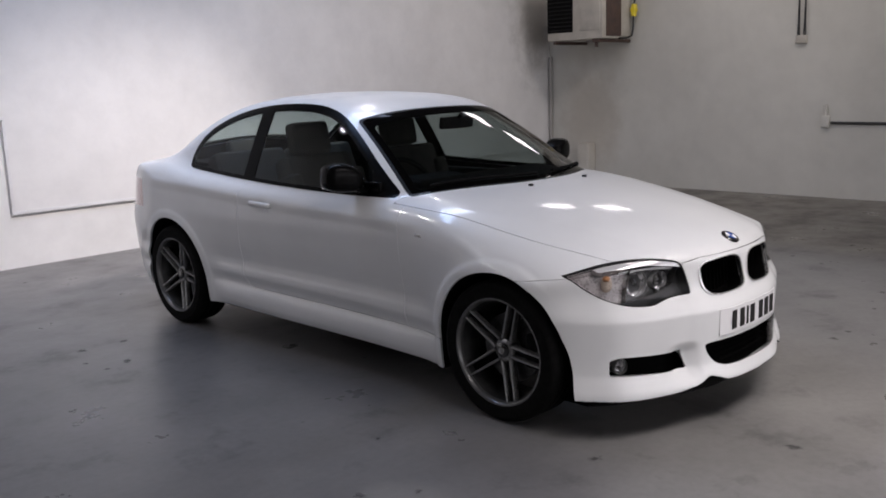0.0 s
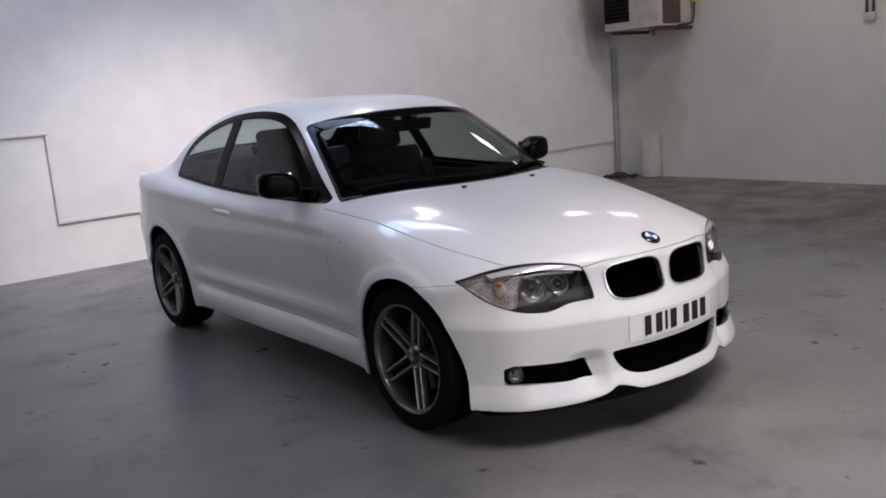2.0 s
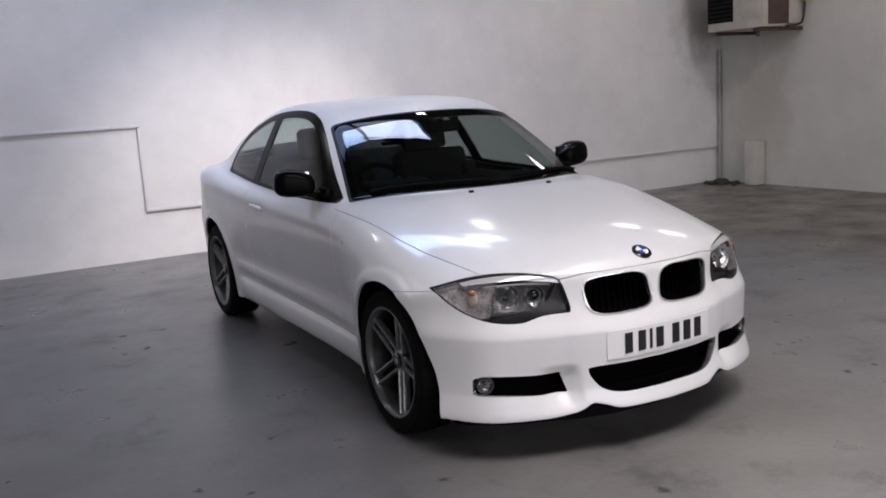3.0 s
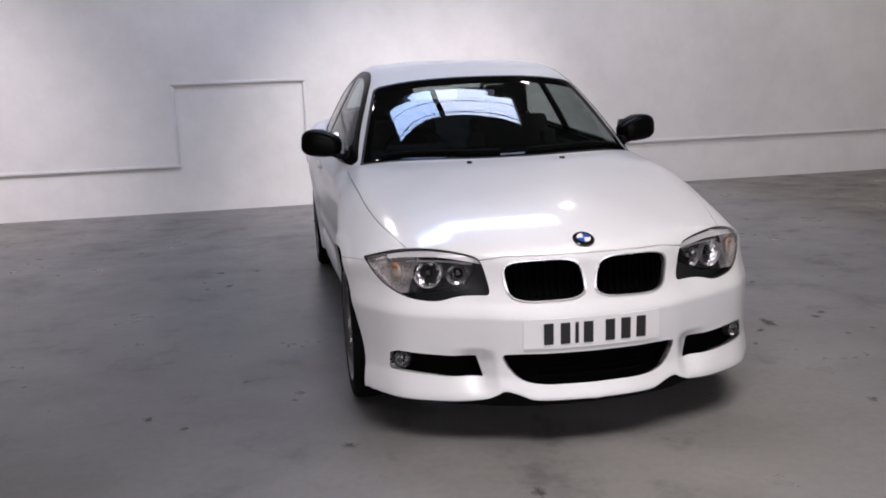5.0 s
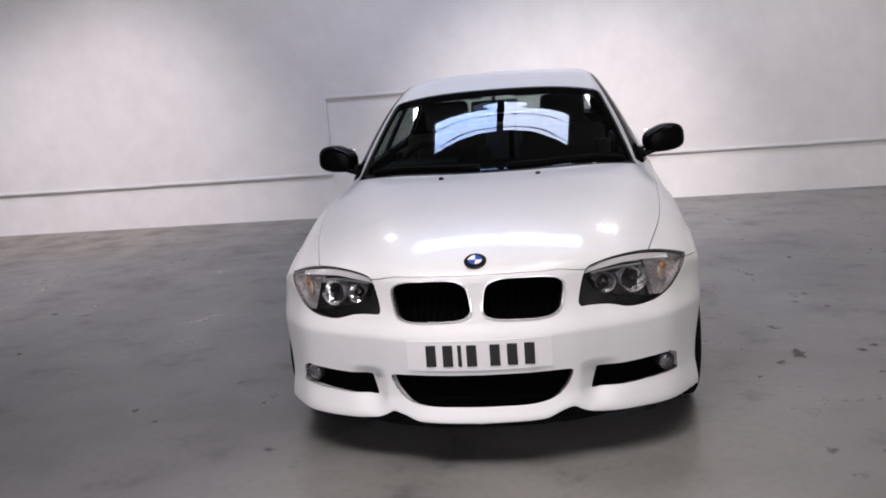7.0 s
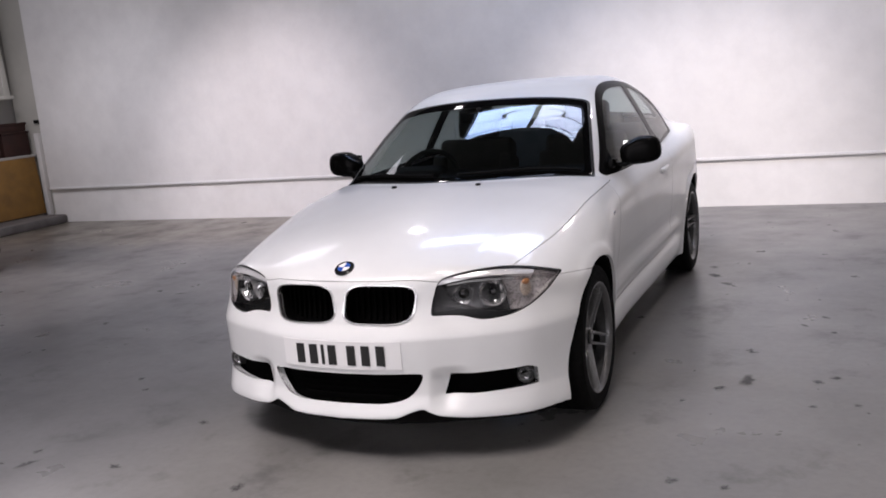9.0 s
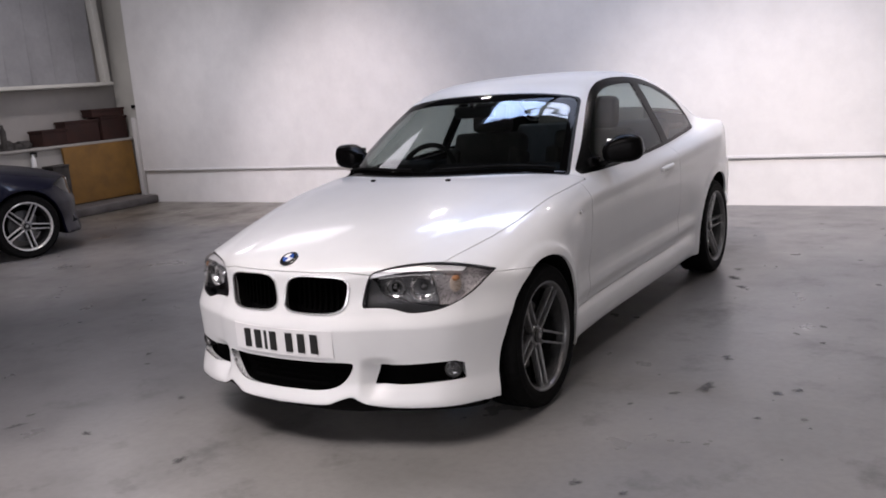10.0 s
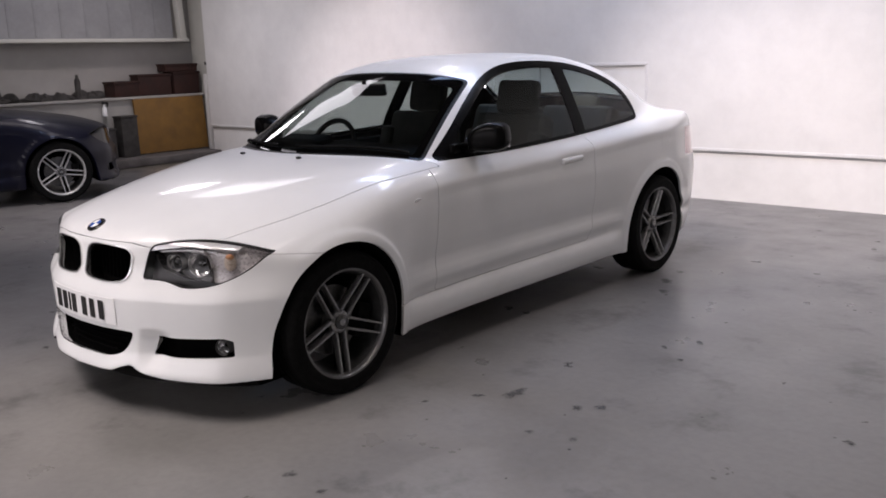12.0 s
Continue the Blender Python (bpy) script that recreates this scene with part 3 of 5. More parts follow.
def lower_body(x, y, z):
    top = z - (hood_line(y) - hood_fall(y) * (x / 0.8) ** 2 )
    # the bonnet's raised middle between two soft lines
    width = 0.26 + 0.30 * np.clip((y + 0.65) / 1.2, 0, 1)
    top = top + 0.008 * np.clip((x - width) / 0.16, 0, 1) ** 2 * np.clip((0.9 - y) / 0.3, 0, 1)
    # the shoulder's edge dissolves into a round wing towards the nose
    soft = 0.008 + 0.13 * np.clip((0.75 - y) / 0.75, 0, 1) ** 1.5
    over = z - crease_z(y)
    over = 0.5 * (over + np.sqrt(over * over + soft * soft)) - 0.25 * soft
    over = np.maximum(over, -0.02)
    # the sill's roll fades out towards the wheel arches
    roll = np.where((y > 0) & (y < WHEELBASE), np.clip((y - 0.32) / 0.20, 0, 1) * np.clip((2.31 - y) / 0.20, 0, 1), 1.0 * (y > 1))
    roll = roll * roll * (3 - 2 * roll)
    lift = 0.040 * np.clip((y - 0.5) / 1.7, 0, 1) * np.clip((0.62 - z) / 0.25, 0, 1)
    section = roll * side_section(z - lift) + (1 - roll) * arch_section(z)
    side = x - (side_plan(y) + section + arch_swell(y, z) - side_fall(y) * over - side_round(y) * over ** 2)
    # slight undercut below the shoulder line
    under = np.clip((crease_z(y) - z) / 0.05, 0, 1)
    side = side + 0.005 * under * np.exp(-np.maximum(crease_z(y) - z - 0.05, 0) / 0.12) * np.clip((y - 0.05) / 0.5, 0, 1)
    # finger recess behind the door handle
    side = side + 0.012 * np.exp(-((y - 1.665) / 0.075) ** 2 - ((z - 0.822) / 0.030) ** 2)
    front = (nose_profile(z) + nose_plan(x)) - y
    rear = y - (tail_profile(z) - tail_plan(x))
    low = np.where(y < -0.25, lip_bottom(x), 0.158 + 0.032 * np.clip((y - 0.4) / 1.8, 0, 1)) - z
    # hollow beside each side intake
    front = front + 0.032 * np.clip((x - 0.352) / 0.045, 0, 1) * np.exp(-(np.maximum(x - 0.42, 0) / 0.06) ** 2) * np.clip((0.375 - z) / 0.04, 0, 1) * np.clip((z - 0.205) / 0.06, 0, 1)
    f = smax(top, side, 0.05 + 0.04 * np.clip((0.7 - y) / 0.6, 0, 1))
    f = smax(f, front, 0.035)
    f = smax(f, rear, 0.05)
    return smax(f, low, 0.007)


def cabin(x, y, z):
    roof = z - (np.minimum(screen_line(y - 0.33 * x * x - 0.62 * x ** 4), rear_line(y + 0.32 * x * x)) - 0.085 * x * x)
    up = np.maximum(z - 0.90, -0.04)
    side = x - (belt_plan(y) - 0.46 * up - 0.18 * up * up)
    return smax(smax(roof, side, 0.075), 0.86 - z, 0.02)


def coupe(x, y, z):
    return smin(lower_body(x, y, z), cabin(x, y, z), blend_size(y))


def skin_of(field, around, front_steps, mid_steps, rear_steps):
    """Walks rays out from a spine to the surface field = 0, as a grid of quads over the half x >= 0."""
    y0, y1 = -0.10, 3.05
    tilt = np.concatenate([np.linspace(-math.pi / 2, 0, front_steps, endpoint=False), np.zeros(mid_steps), np.linspace(0, math.pi / 2, rear_steps + 1)[1:]])
    base = np.concatenate([np.full(front_steps, y0), np.linspace(y0, y1, mid_steps), np.full(rear_steps, y1)])
    spine = np.concatenate([np.full(front_steps, 0.50), 0.50 + 0.10 * np.linspace(0, 1, mid_steps), np.full(rear_steps, 0.60)])
    th = np.linspace(0, math.pi, around)
    t, a = tilt[:, None], th[None, :]
    way = np.stack([np.sin(a) * np.cos(t), np.sin(t) + 0 * a, np.cos(a) * np.cos(t)], -1).reshape(-1, 3)
    way[np.abs(way) < 1e-12] = 0
    eye = np.stack([np.zeros((len(base), around)), base[:, None] + 0 * a, spine[:, None] + 0 * a], -1).reshape(-1, 3)
    near, far = np.zeros(len(way)), np.full(len(way), np.nan)
    step = 0.03
    for k in range(1, 48):
        p = eye + way * (k * step)
        outside = field(p[:, 0], p[:, 1], p[:, 2]) > 0
        hit = outside & np.isnan(far)
        far[hit] = k * step
        if not np.isnan(far).any():
            break
    far = np.where(np.isnan(far), 1.4, far)
    near = far - step
    for _ in range(16):
        s = (near + far) / 2
        p = eye + way * s[:, None]
        out = field(p[:, 0], p[:, 1], p[:, 2]) > 0
        near, far = np.where(out, near, s), np.where(out, s, far)
    v = eye + way * ((near + far) / 2)[:, None]
    v[:, 0] = np.where(v[:, 0] < 1e-6, 0, v[:, 0])
    n = len(base)
    i, j = np.meshgrid(np.arange(n - 1), np.arange(around - 1), indexing="ij")
    k = (i * around + j).ravel()
    return Sheet(v, np.stack([k, k + 1, k + around + 1, k + around], 1), field)


# outlines, seen from the front (x, z), the side (y, z) or above (x, y)
kidney_x, kidney_z = 0.165, 0.623
headlight_shape = polygon_field(rounded([(0.366, 0.578), (0.374, 0.625), (0.394, 0.698), (0.43, 0.710), (0.50, 0.723), (0.58, 0.726), (0.66, 0.714), (0.725, 0.695), (0.776, 0.673), (0.776, 0.673), (0.752, 0.630),
                                         (0.708, 0.588), (0.65, 0.562), (0.59, 0.553), (0.54, 0.553), (0.505, 0.564), (0.47, 0.573), (0.43, 0.576), (0.385, 0.578)]), 0.003)
centre_intake = polygon_field(rounded([(-0.6, 0.354), (-0.1, 0.354), (0.322, 0.356), (0.326, 0.345), (0.308, 0.308), (0.272, 0.270), (0.21, 0.254), (0.10, 0.251), (-0.6, 0.250)]), 0.006)
side_intake = polygon_field([(0.400, 0.270), (0.420, 0.338), (0.56, 0.342), (0.69, 0.346), (0.712, 0.335), (0.714, 0.282), (0.56, 0.275)], 0.006)
window_shape = polygon_field(rounded([(0.722, 0.932), (0.722, 0.932), (1.2, 0.936), (1.8, 0.958), (2.40, 0.992), (2.525, 1.003), (2.556, 1.022), (2.556, 1.085), (2.50, 1.175), (2.34, 1.255), (2.12, 1.315),
                                      (1.86, 1.343), (1.60, 1.346), (1.40, 1.325), (1.23, 1.270), (1.055, 1.163), (0.88, 1.039)], 2), 0.004)


def kidney(scale):
    def f(x, y, z):
        u = (np.abs(x - kidney_x - 0.17 * (z - kidney_z)) / (0.139 * scale)) ** 4.0 + (np.abs(z - kidney_z + 0.02 * (x - kidney_x)) / (0.071 * scale)) ** 4.0
        return np.where(y < -0.4, u - 1, 9)
    return f


def front_only(shape, grow=0.0):
    return lambda x, y, z: np.where(y < -0.2, shape(x, z) - grow, 9)


def wheel_hole(cy, r):
    def f(x, y, z):
        rho = np.hypot(y - cy, np.maximum(z - AXLE_Z, 0))
        if cy == 0:
            # the front bumper's edge leans away from the wheel
            rho = rho - np.where(y < cy, 0.14 * np.maximum(0.42 - z, 0), 0)
        return np.where(x > 0.4, rho - r, 9)
    return f


def screen_hole(grow, strip=0.0):
    """The windscreen's outline, from above."""
    def f(x, y, z):
        low = (0.345 + 0.60 * x * x) - y
        high = y - (1.055 - strip + 0.33 * x * x)
        edge = x - (0.690 - 0.265 * (y - 0.62))
        return np.where((z > 0.85) & (y < 1.6), smax(smax(low, high, 0.03), edge, 0.03) - grow, 9)
    return f


def rear_hole(grow):
    def f(x, y, z):
        low = y - (2.96 - 0.25 * x * x)
        high = (2.36 - 0.18 * x * x) - y
        edge = x - (0.50 + 0.17 * (y - 2.3))
        return np.where((z > 0.9) & (y > 2.1), smax(smax(low, high, 0.06), edge, 0.06) - grow, 9)
    return f


def side_hole(grow):
    return lambda x, y, z: np.where((x > 0.45) & (z > 0.88), window_shape(y, z) - grow, 9)


def band(f, half):
    return lambda x, y, z: np.abs(f(x, y, z)) - half


def bonnet_edge(x, y, z):
    """Negative on the bonnet: its side seams run from the headlamps to the screen's corners."""
    seam = curve_through([(-0.75, 0.58), (-0.45, 0.63), (-0.38, 0.648), (-0.1, 0.712), (0.13, 0.738), (0.4, 0.752), (0.7, 0.755)])
    nose = (0.711 - 0.014 * np.clip((x - 0.30) / 0.09, 0, 1)) - z
    return np.where(z > 0.55, np.maximum(np.maximum(x - seam(y), nose), y - (0.36 + 0.60 * x * x)), 9)


def sill_top(y):
    return 0.306 + 0.040 * np.clip((y - 0.5) / 1.7, 0, 1)


def door_edge(x, y, z):
    front = (0.618 + 0.05 * np.clip(0.40 - z, 0, 1)) - y
    back = y - (1.92 + 0.10 * np.clip(0.55 - z, -0.5, 0) - 0.35 * np.clip(0.42 - z, 0, 1))
    low = sill_top(y) - z
    return np.where((x > 0.5) & (z < 1.05), smax(smax(front, back, 0.03), low, 0.012), 9)


def label_skin(s):
    s.cut(wheel_hole(0.0, ARCH), "hole", ["body"]).cut(wheel_hole(WHEELBASE, ARCH + 0.016), "hole", ["body"])
    s.cut(lambda x, y, z: z - 0.004 - np.where(y < -0.25, lip_bottom(x), 0.158 + 0.032 * np.clip((y - 0.4) / 1.8, 0, 1)), "under", ["body"])
    # glass with its black edge
    s.cut(screen_hole(0.010), "screen_edge", ["body"]).cut(screen_hole(-0.006), "screen_border", ["screen_edge"]).cut(screen_hole(-0.040, 0.04), "screen", ["screen_border"])
    s.cut(side_hole(0.012), "window_edge", ["body"]).cut(lambda x, y, z: np.where((x > 0.45) & (z > 0.88), window_shape(y, z + 0.008) + 0.014, 9), "window", ["window_edge"])
    s.cut(lambda x, y, z: np.abs(y - (1.87 + 0.12 * (z - 0.95))) - 0.052, "pillar", ["window"])
    s.cut(lambda x, y, z: y - (0.845 + 0.55 * (z - 0.93)), "pillar", ["window"])
    s.cut(lambda x, y, z: y - 1.5, "front_window", ["window"])
    s.cut(rear_hole(0.012), "rear_edge", ["body"]).cut(rear_hole(-0.012), "rear_screen", ["rear_edge"])
    # lamps, grilles and intakes
    s.cut(front_only(headlight_shape, 0.004), "lamp_edge", ["body"]).cut(front_only(headlight_shape), "headlight", ["lamp_edge"])
    sweep = curve_through([(0.36, 0.72), (0.405, 0.675), (0.44, 0.618), (0.50, 0.596), (0.58, 0.578), (0.65, 0.572), (0.70, 0.568), (0.80, 0.56)])
    s.cut(lambda x, y, z: sweep(x) - z, "headlight_outer", ["headlight"])
    s.cut(lambda x, y, z: 0.622 + 0.30 * (0.64 - z) - x, "headlight_side", ["headlight_outer"])
    brow = curve_through([(0.38, 0.680), (0.45, 0.694), (0.55, 0.706), (0.64, 0.702), (0.72, 0.690), (0.78, 0.685)])
    s.cut(lambda x, y, z: np.maximum(brow(x) - z, x - 0.705), "headlight_brow", ["headlight", "headlight_outer", "headlight_side"])
    s.cut(kidney(1.05), "grille_frame", ["body"]).cut(kidney(1.0), "grille", ["grille_frame"])
    s.cut(front_only(centre_intake), "centre_intake", ["body"]).cut(front_only(side_intake), "side_intake", ["body"])
    tail = polygon_field([(0.55, 0.74), (0.58, 0.88), (0.74, 0.895), (0.9, 0.89), (0.9, 0.74), (0.74, 0.72)], 0.01)
    s.cut(lambda x, y, z: np.where(y > 3.02, tail(x, z), 9), "tail_light", ["body"])
    # panels with open seams between them
    gap = 0.0015
    s.cut(bonnet_edge, "bonnet", ["body"])
    s.cut(band(bonnet_edge, gap), "seam", ["body", "bonnet"])
    s.cut(door_edge, "door", ["body"])
    s.cut(lambda x, y, z: np.abs(door_edge(x, y, z)) - gap, "seam", ["body", "door"])
    front = lambda x, y, z: np.maximum(z - 0.676 + 0.11 * np.clip(y + 0.42, 0, 0.4) - 0.04 * np.clip((0.6 - x) / 0.2, 0, 1), y + 0.05)
    s.cut(front, "bumper", ["body"])
    s.cut(band(lambda x, y, z: np.where(x > 0.5, front(x, y, z), 9), gap * 0.7), "seam", ["body", "bumper"])
    back = lambda x, y, z: np.where(z < 0.70, 3.06 - y, 9)
    s.cut(back, "rear_bumper", ["body"])
    boot = lambda x, y, z: np.maximum(np.maximum(x - 0.60, 2.98 - 0.25 * x * x - y), 0.72 - z)
    s.cut(boot, "boot_lid", ["body"])
    s.cut(band(boot, gap), "seam", ["body", "boot_lid"])
    s.cut(lambda x, y, z: np.where((x > 0.4) & (y > 0.1) & (y < 2.6), z - sill_top(y), 9), "sill", ["body"])
    s.cut(lambda x, y, z: np.where((x > 0.4) & (y > 0.1) & (y < 0.62), np.abs(z - sill_top(y)) - gap, 9), "seam", ["body", "sill"])
    s.cut(lambda x, y, z: y - 0.9, "front_wing", ["body"])
    return s


def bare_coupe(paint, around, front_steps, mid_steps, rear_steps):
    skin = label_skin(skin_of(coupe, around, front_steps, mid_steps, rear_steps))
    car = new("car")
    skin.build("bonnet", ["bonnet"], 0, paint, car)
    skin.build("front_bumper", ["bumper"], 0, paint, car, lip=0.03)
    skin.build("roof_and_rear_body", ["body"], 0, paint, car)
    skin.build("rear_bumper", ["rear_bumper"], 0, paint, car)
    skin.build("boot_lid", ["boot_lid"], 0, paint, car)
    skin.build("underbody", ["under"], 0, BLACK_VOID, car, "black plastic underside")
    screen = skin.build("windscreen", ["screen"], 0, SCREEN, car, "tinted laminated windscreen", lip=0)
    skin.build("glass_border", ["screen_border"], 0, FRIT, screen, "black border printed on the glass", lip=0)
    skin.build("windscreen_surround", ["screen_edge"], 0, BLACK_TRIM, car, "black rubber surround")
    skin.build("rear_window", ["rear_screen"], 0, SIDE_GLASS, car, "tinted rear window glass", lip=0)
    skin.build("rear_window_surround", ["rear_edge"], 0, BLACK_TRIM, car, "black rubber surround")
    for side in (1, -1):
        skin.build("front_wing", ["front_wing"], side, paint, car)
        skin.build("door", ["door"], side, paint, car)
        skin.build("sill", ["sill"], side, paint, car)
        skin.build("side_window", ["front_window"], side, SIDE_GLASS, car, "tinted side glass", lip=0)
        skin.build("quarter_window", ["window"], side, SIDE_GLASS, car, "tinted rear quarter glass", lip=0)
        skin.build("window_surround", ["window_edge", "pillar"], side, MIRROR_BLACK, car, "gloss black window surround and pillar", shift=0.002)
        skin.build("tail_light", ["tail_light"], side, RED_LENS, car, "red tail light lens")
    # the dark inner shell behind the seams
    solid = ["body", "bonnet", "bumper", "rear_bumper", "boot_lid", "front_wing", "door", "sill", "seam"]
    skin.build("inner_shell", solid, 0, BLACK_VOID, car, "black inner shell behind the panel seams", shift=-0.018, lip=0)
    return car, skin

# ---- the garage ----
BACK, RIGHT, LEFT, FRONT = 5.43, 6.72, -8.9, -9.0


def structure(name, bm, mat, label, category):
    return tagged(part(name, bm, mat, None, "", True), label, category, kind="structure")


def slab(x0, x1, y0, y1, z0, z1, bevel=0.0):
    return box(x1 - x0, y1 - y0, z1 - z0, ((x0 + x1) / 2, (y0 + y1) / 2, (z0 + z1) / 2), bevel)


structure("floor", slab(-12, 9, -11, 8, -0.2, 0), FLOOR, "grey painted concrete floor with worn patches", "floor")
structure("wall_back", slab(-8.25, 7.2, BACK + 0.03, BACK + 0.33, 0, 4.4), WALL_PLINTH, "white painted masonry wall, bright low plinth", "wall")
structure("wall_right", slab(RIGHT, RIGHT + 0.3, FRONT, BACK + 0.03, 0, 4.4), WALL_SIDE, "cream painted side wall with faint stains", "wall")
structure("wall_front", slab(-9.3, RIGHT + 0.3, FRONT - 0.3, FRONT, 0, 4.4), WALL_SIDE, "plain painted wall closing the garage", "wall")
structure("wall_left", slab(LEFT - 0.3, LEFT, FRONT, 7.0, 0, 4.4), WALL_GREY, "dull grey wall behind the shelf", "wall")
structure("wall_recess", slab(LEFT, -8.25, 6.7, 7.0, 0, 4.4), WALL_DIRTY, "dull grey recess wall beside the white wall", "wall")
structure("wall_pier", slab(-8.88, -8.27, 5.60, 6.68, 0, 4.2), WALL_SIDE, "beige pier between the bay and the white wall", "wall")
SX0, SX1 = SKY_X[0][0], SKY_X[1][1]
structure("ceiling", join(slab(-9.3, SX0, -9.3, 7.2, CEILING, CEILING + 0.2), slab(SX1, 7.2, -9.3, 7.2, CEILING, CEILING + 0.2), slab(SX0, SX1, -9.3, SKY_Y[0], CEILING, CEILING + 0.2),
                          slab(SX0, SX1, SKY_Y[1], 7.2, CEILING, CEILING + 0.2)), CEILING_PAINT, "grey ceiling with a roof light", "ceiling")
roof_light = structure("window_1", join(slab(SX0, SX1, SKY_Y[0], SKY_Y[0] + 0.03, CEILING + 0.02, CEILING + 0.06), slab(SX0, SX1, SKY_Y[1] - 0.03, SKY_Y[1], CEILING + 0.02, CEILING + 0.06)), CEILING_PAINT,
                       "two-bay roof light with dark glazing bars", "roof light")
part("mullion", slab(SKY_X[0][1], SKY_X[1][0], SKY_Y[0] + 0.03, SKY_Y[1] - 0.03, CEILING, CEILING + 0.09), BLACK_VOID, roof_light, "dark middle bar")
for x0, x1 in SKY_X:
    for y in (2.50, 2.80):
        part("glazing_bar", slab(x0 + 0.01, x1 - 0.01, y, y + 0.008, CEILING + 0.03, CEILING + 0.05), BLACK_VOID, roof_light)


# ---- car parts ----
def nose_y(x, z):
    return float(nose_profile(z) + nose_plan(abs(x)))


def on_skin(x, y):
    """Height and upward normal of the coupe's top at x, y."""
    lo, hi = 0.5, 1.6
    for _ in range(40):
        m = (lo + hi) / 2
        if float(coupe(np.array([abs(x)]), np.array([y]), np.array([m]))[0]) > 0:
            hi = m
        else:
            lo = m
    e = 0.004
    g = [float(coupe(np.array([abs(x) + dx]), np.array([y + dy]), np.array([lo + dz]))[0]) for dx, dy, dz in ((e, 0, 0), (0, e, 0), (0, 0, e))]
    n = Vector((g[0] * (1 if x >= 0 else -1), g[1], g[2])).normalized()
    return lo, n


def side_x(y, z):
    lo, hi = 0.3, 1.1
    for _ in range(40):
        m = (lo + hi) / 2
        if float(coupe(np.array([m]), np.array([y]), np.array([z]))[0]) > 0:
            hi = m
        else:
            lo = m
    return lo


def bar(points, widths, depth, face_x):
    """A tapering bar in the y-z plane through points, proud of face_x, with bevelled edges."""
    bm = bmesh.new()
    rows = []
    (y0, z0), (y1, z1) = points
    d = Vector((y1 - y0, z1 - z0)).normalized()
    n = Vector((-d.y, d.x))
    for (y, z), w, fx in zip(points, widths, face_x):
        prof = [(-w, -depth), (-w, -0.004), (-w * 0.6, 0.0), (w * 0.6, 0.0), (w, -0.004), (w, -depth)]
        rows.append([bm.verts.new((fx + h, y + n.x * o, z + n.y * o)) for o, h in prof])
    for k in range(6):
        bm.faces.new((rows[0][k], rows[0][(k + 1) % 6], rows[1][(k + 1) % 6], rows[1][k]))
    bm.faces.new(rows[0])
    bm.faces.new(rows[1][::-1])
    return bm


def wheel(parent, side, x, y, turn, bright=False):
    """An alloy wheel, its outer face towards side, with paired spokes."""
    face = RIM_BRIGHT if bright else RIM_GREY
    rim = part("wheel", lathe([(0.236, 0.06), (0.241, 0.085), (0.240, 0.100), (0.236, 0.104), (0.230, 0.103), (0.224, 0.096), (0.221, 0.082), (0.220, 0.06)], 72, True), face, parent,
               "dark grey double-spoke alloy wheel")
    x = x - side * 0.010
    rim.matrix_basis = pose(x, y, AXLE_Z, turn, 0, 0) if side > 0 else pose(x, y, AXLE_Z, -turn, 0, 180)
    part("tyre", lathe([(0.228, -0.100), (0.240, -0.108), (0.268, -0.106), (0.292, -0.103), (0.306, -0.092), (0.311, -0.076), (0.312, -0.052), (0.306, -0.049), (0.306, -0.043), (0.312, -0.040),
                        (0.312, -0.004), (0.306, -0.002), (0.306, 0.004), (0.312, 0.006), (0.312, 0.040), (0.306, 0.043), (0.306, 0.049), (0.312, 0.052), (0.311, 0.076), (0.306, 0.092),
                        (0.292, 0.103), (0.284, 0.1055), (0.280, 0.104), (0.268, 0.106), (0.240, 0.104), (0.228, 0.100)], 96), RUBBER, rim, "low black road tyre")
    part("barrel", lathe([(0.238, -0.10), (0.238, 0.08), (0.222, 0.08), (0.212, 0.05), (0.206, 0.0), (0.206, -0.10)], 72, True), BARREL, rim, "dark inner barrel")
    part("brake_disc", lathe([(0.02, 0.0), (0.152, 0.0), (0.152, -0.022), (0.02, -0.022)], 48, True), DISC_METAL, rim, "dull steel brake disc")
    part("brake_caliper", box(0.05, 0.07, 0.15, (0.02, 0.145, 0.02), 0.012), BLACK_VOID, rim, "dark brake caliper")
    part("hub", join(lathe([(0.001, 0.058), (0.042, 0.058), (0.050, 0.052), (0.054, 0.03), (0.056, 0.0), (0.05, -0.02)], 40)), SPOKE_FACE, rim)
    part("centre_cap", lathe([(0.0005, 0.071), (0.026, 0.070), (0.033, 0.066), (0.034, 0.05)], 32), GLOSS_BLACK, rim, "dark centre cap")
    part("cap_mark", lathe([(0.0005, 0.0725), (0.014, 0.072), (0.015, 0.070)], 24), SPOKE_FACE, rim, "small grey disc mark")
    for k in range(5):
        a = 2 * math.pi * k / 5
        u, v = Vector((math.cos(a), math.sin(a))), Vector((-math.sin(a), math.cos(a)))
        part("bolt", rod((0.035, *(Vector((math.cos(a + 0.63), math.sin(a + 0.63))) * 0.050)), (0.061, *(Vector((math.cos(a + 0.63), math.sin(a + 0.63))) * 0.050)), 0.008, 8), DISC_METAL, rim)
        for s in (1, -1):
            p0, p1 = u * 0.040 + v * 0.0235 * s, u * 0.230 + v * 0.0215 * s
            part("spoke", bar([tuple(p0), tuple(p1)], [0.0068, 0.0040], 0.03, [0.058, 0.090]), SPOKE_FACE if not bright else face, rim)
        part("spoke_web", bar([tuple(u * 0.05), tuple(u * 0.222)], [0.016, 0.020], 0.02, [0.036, 0.052]), BLACK_VOID, rim, "dark recess between the spokes")
    return rim


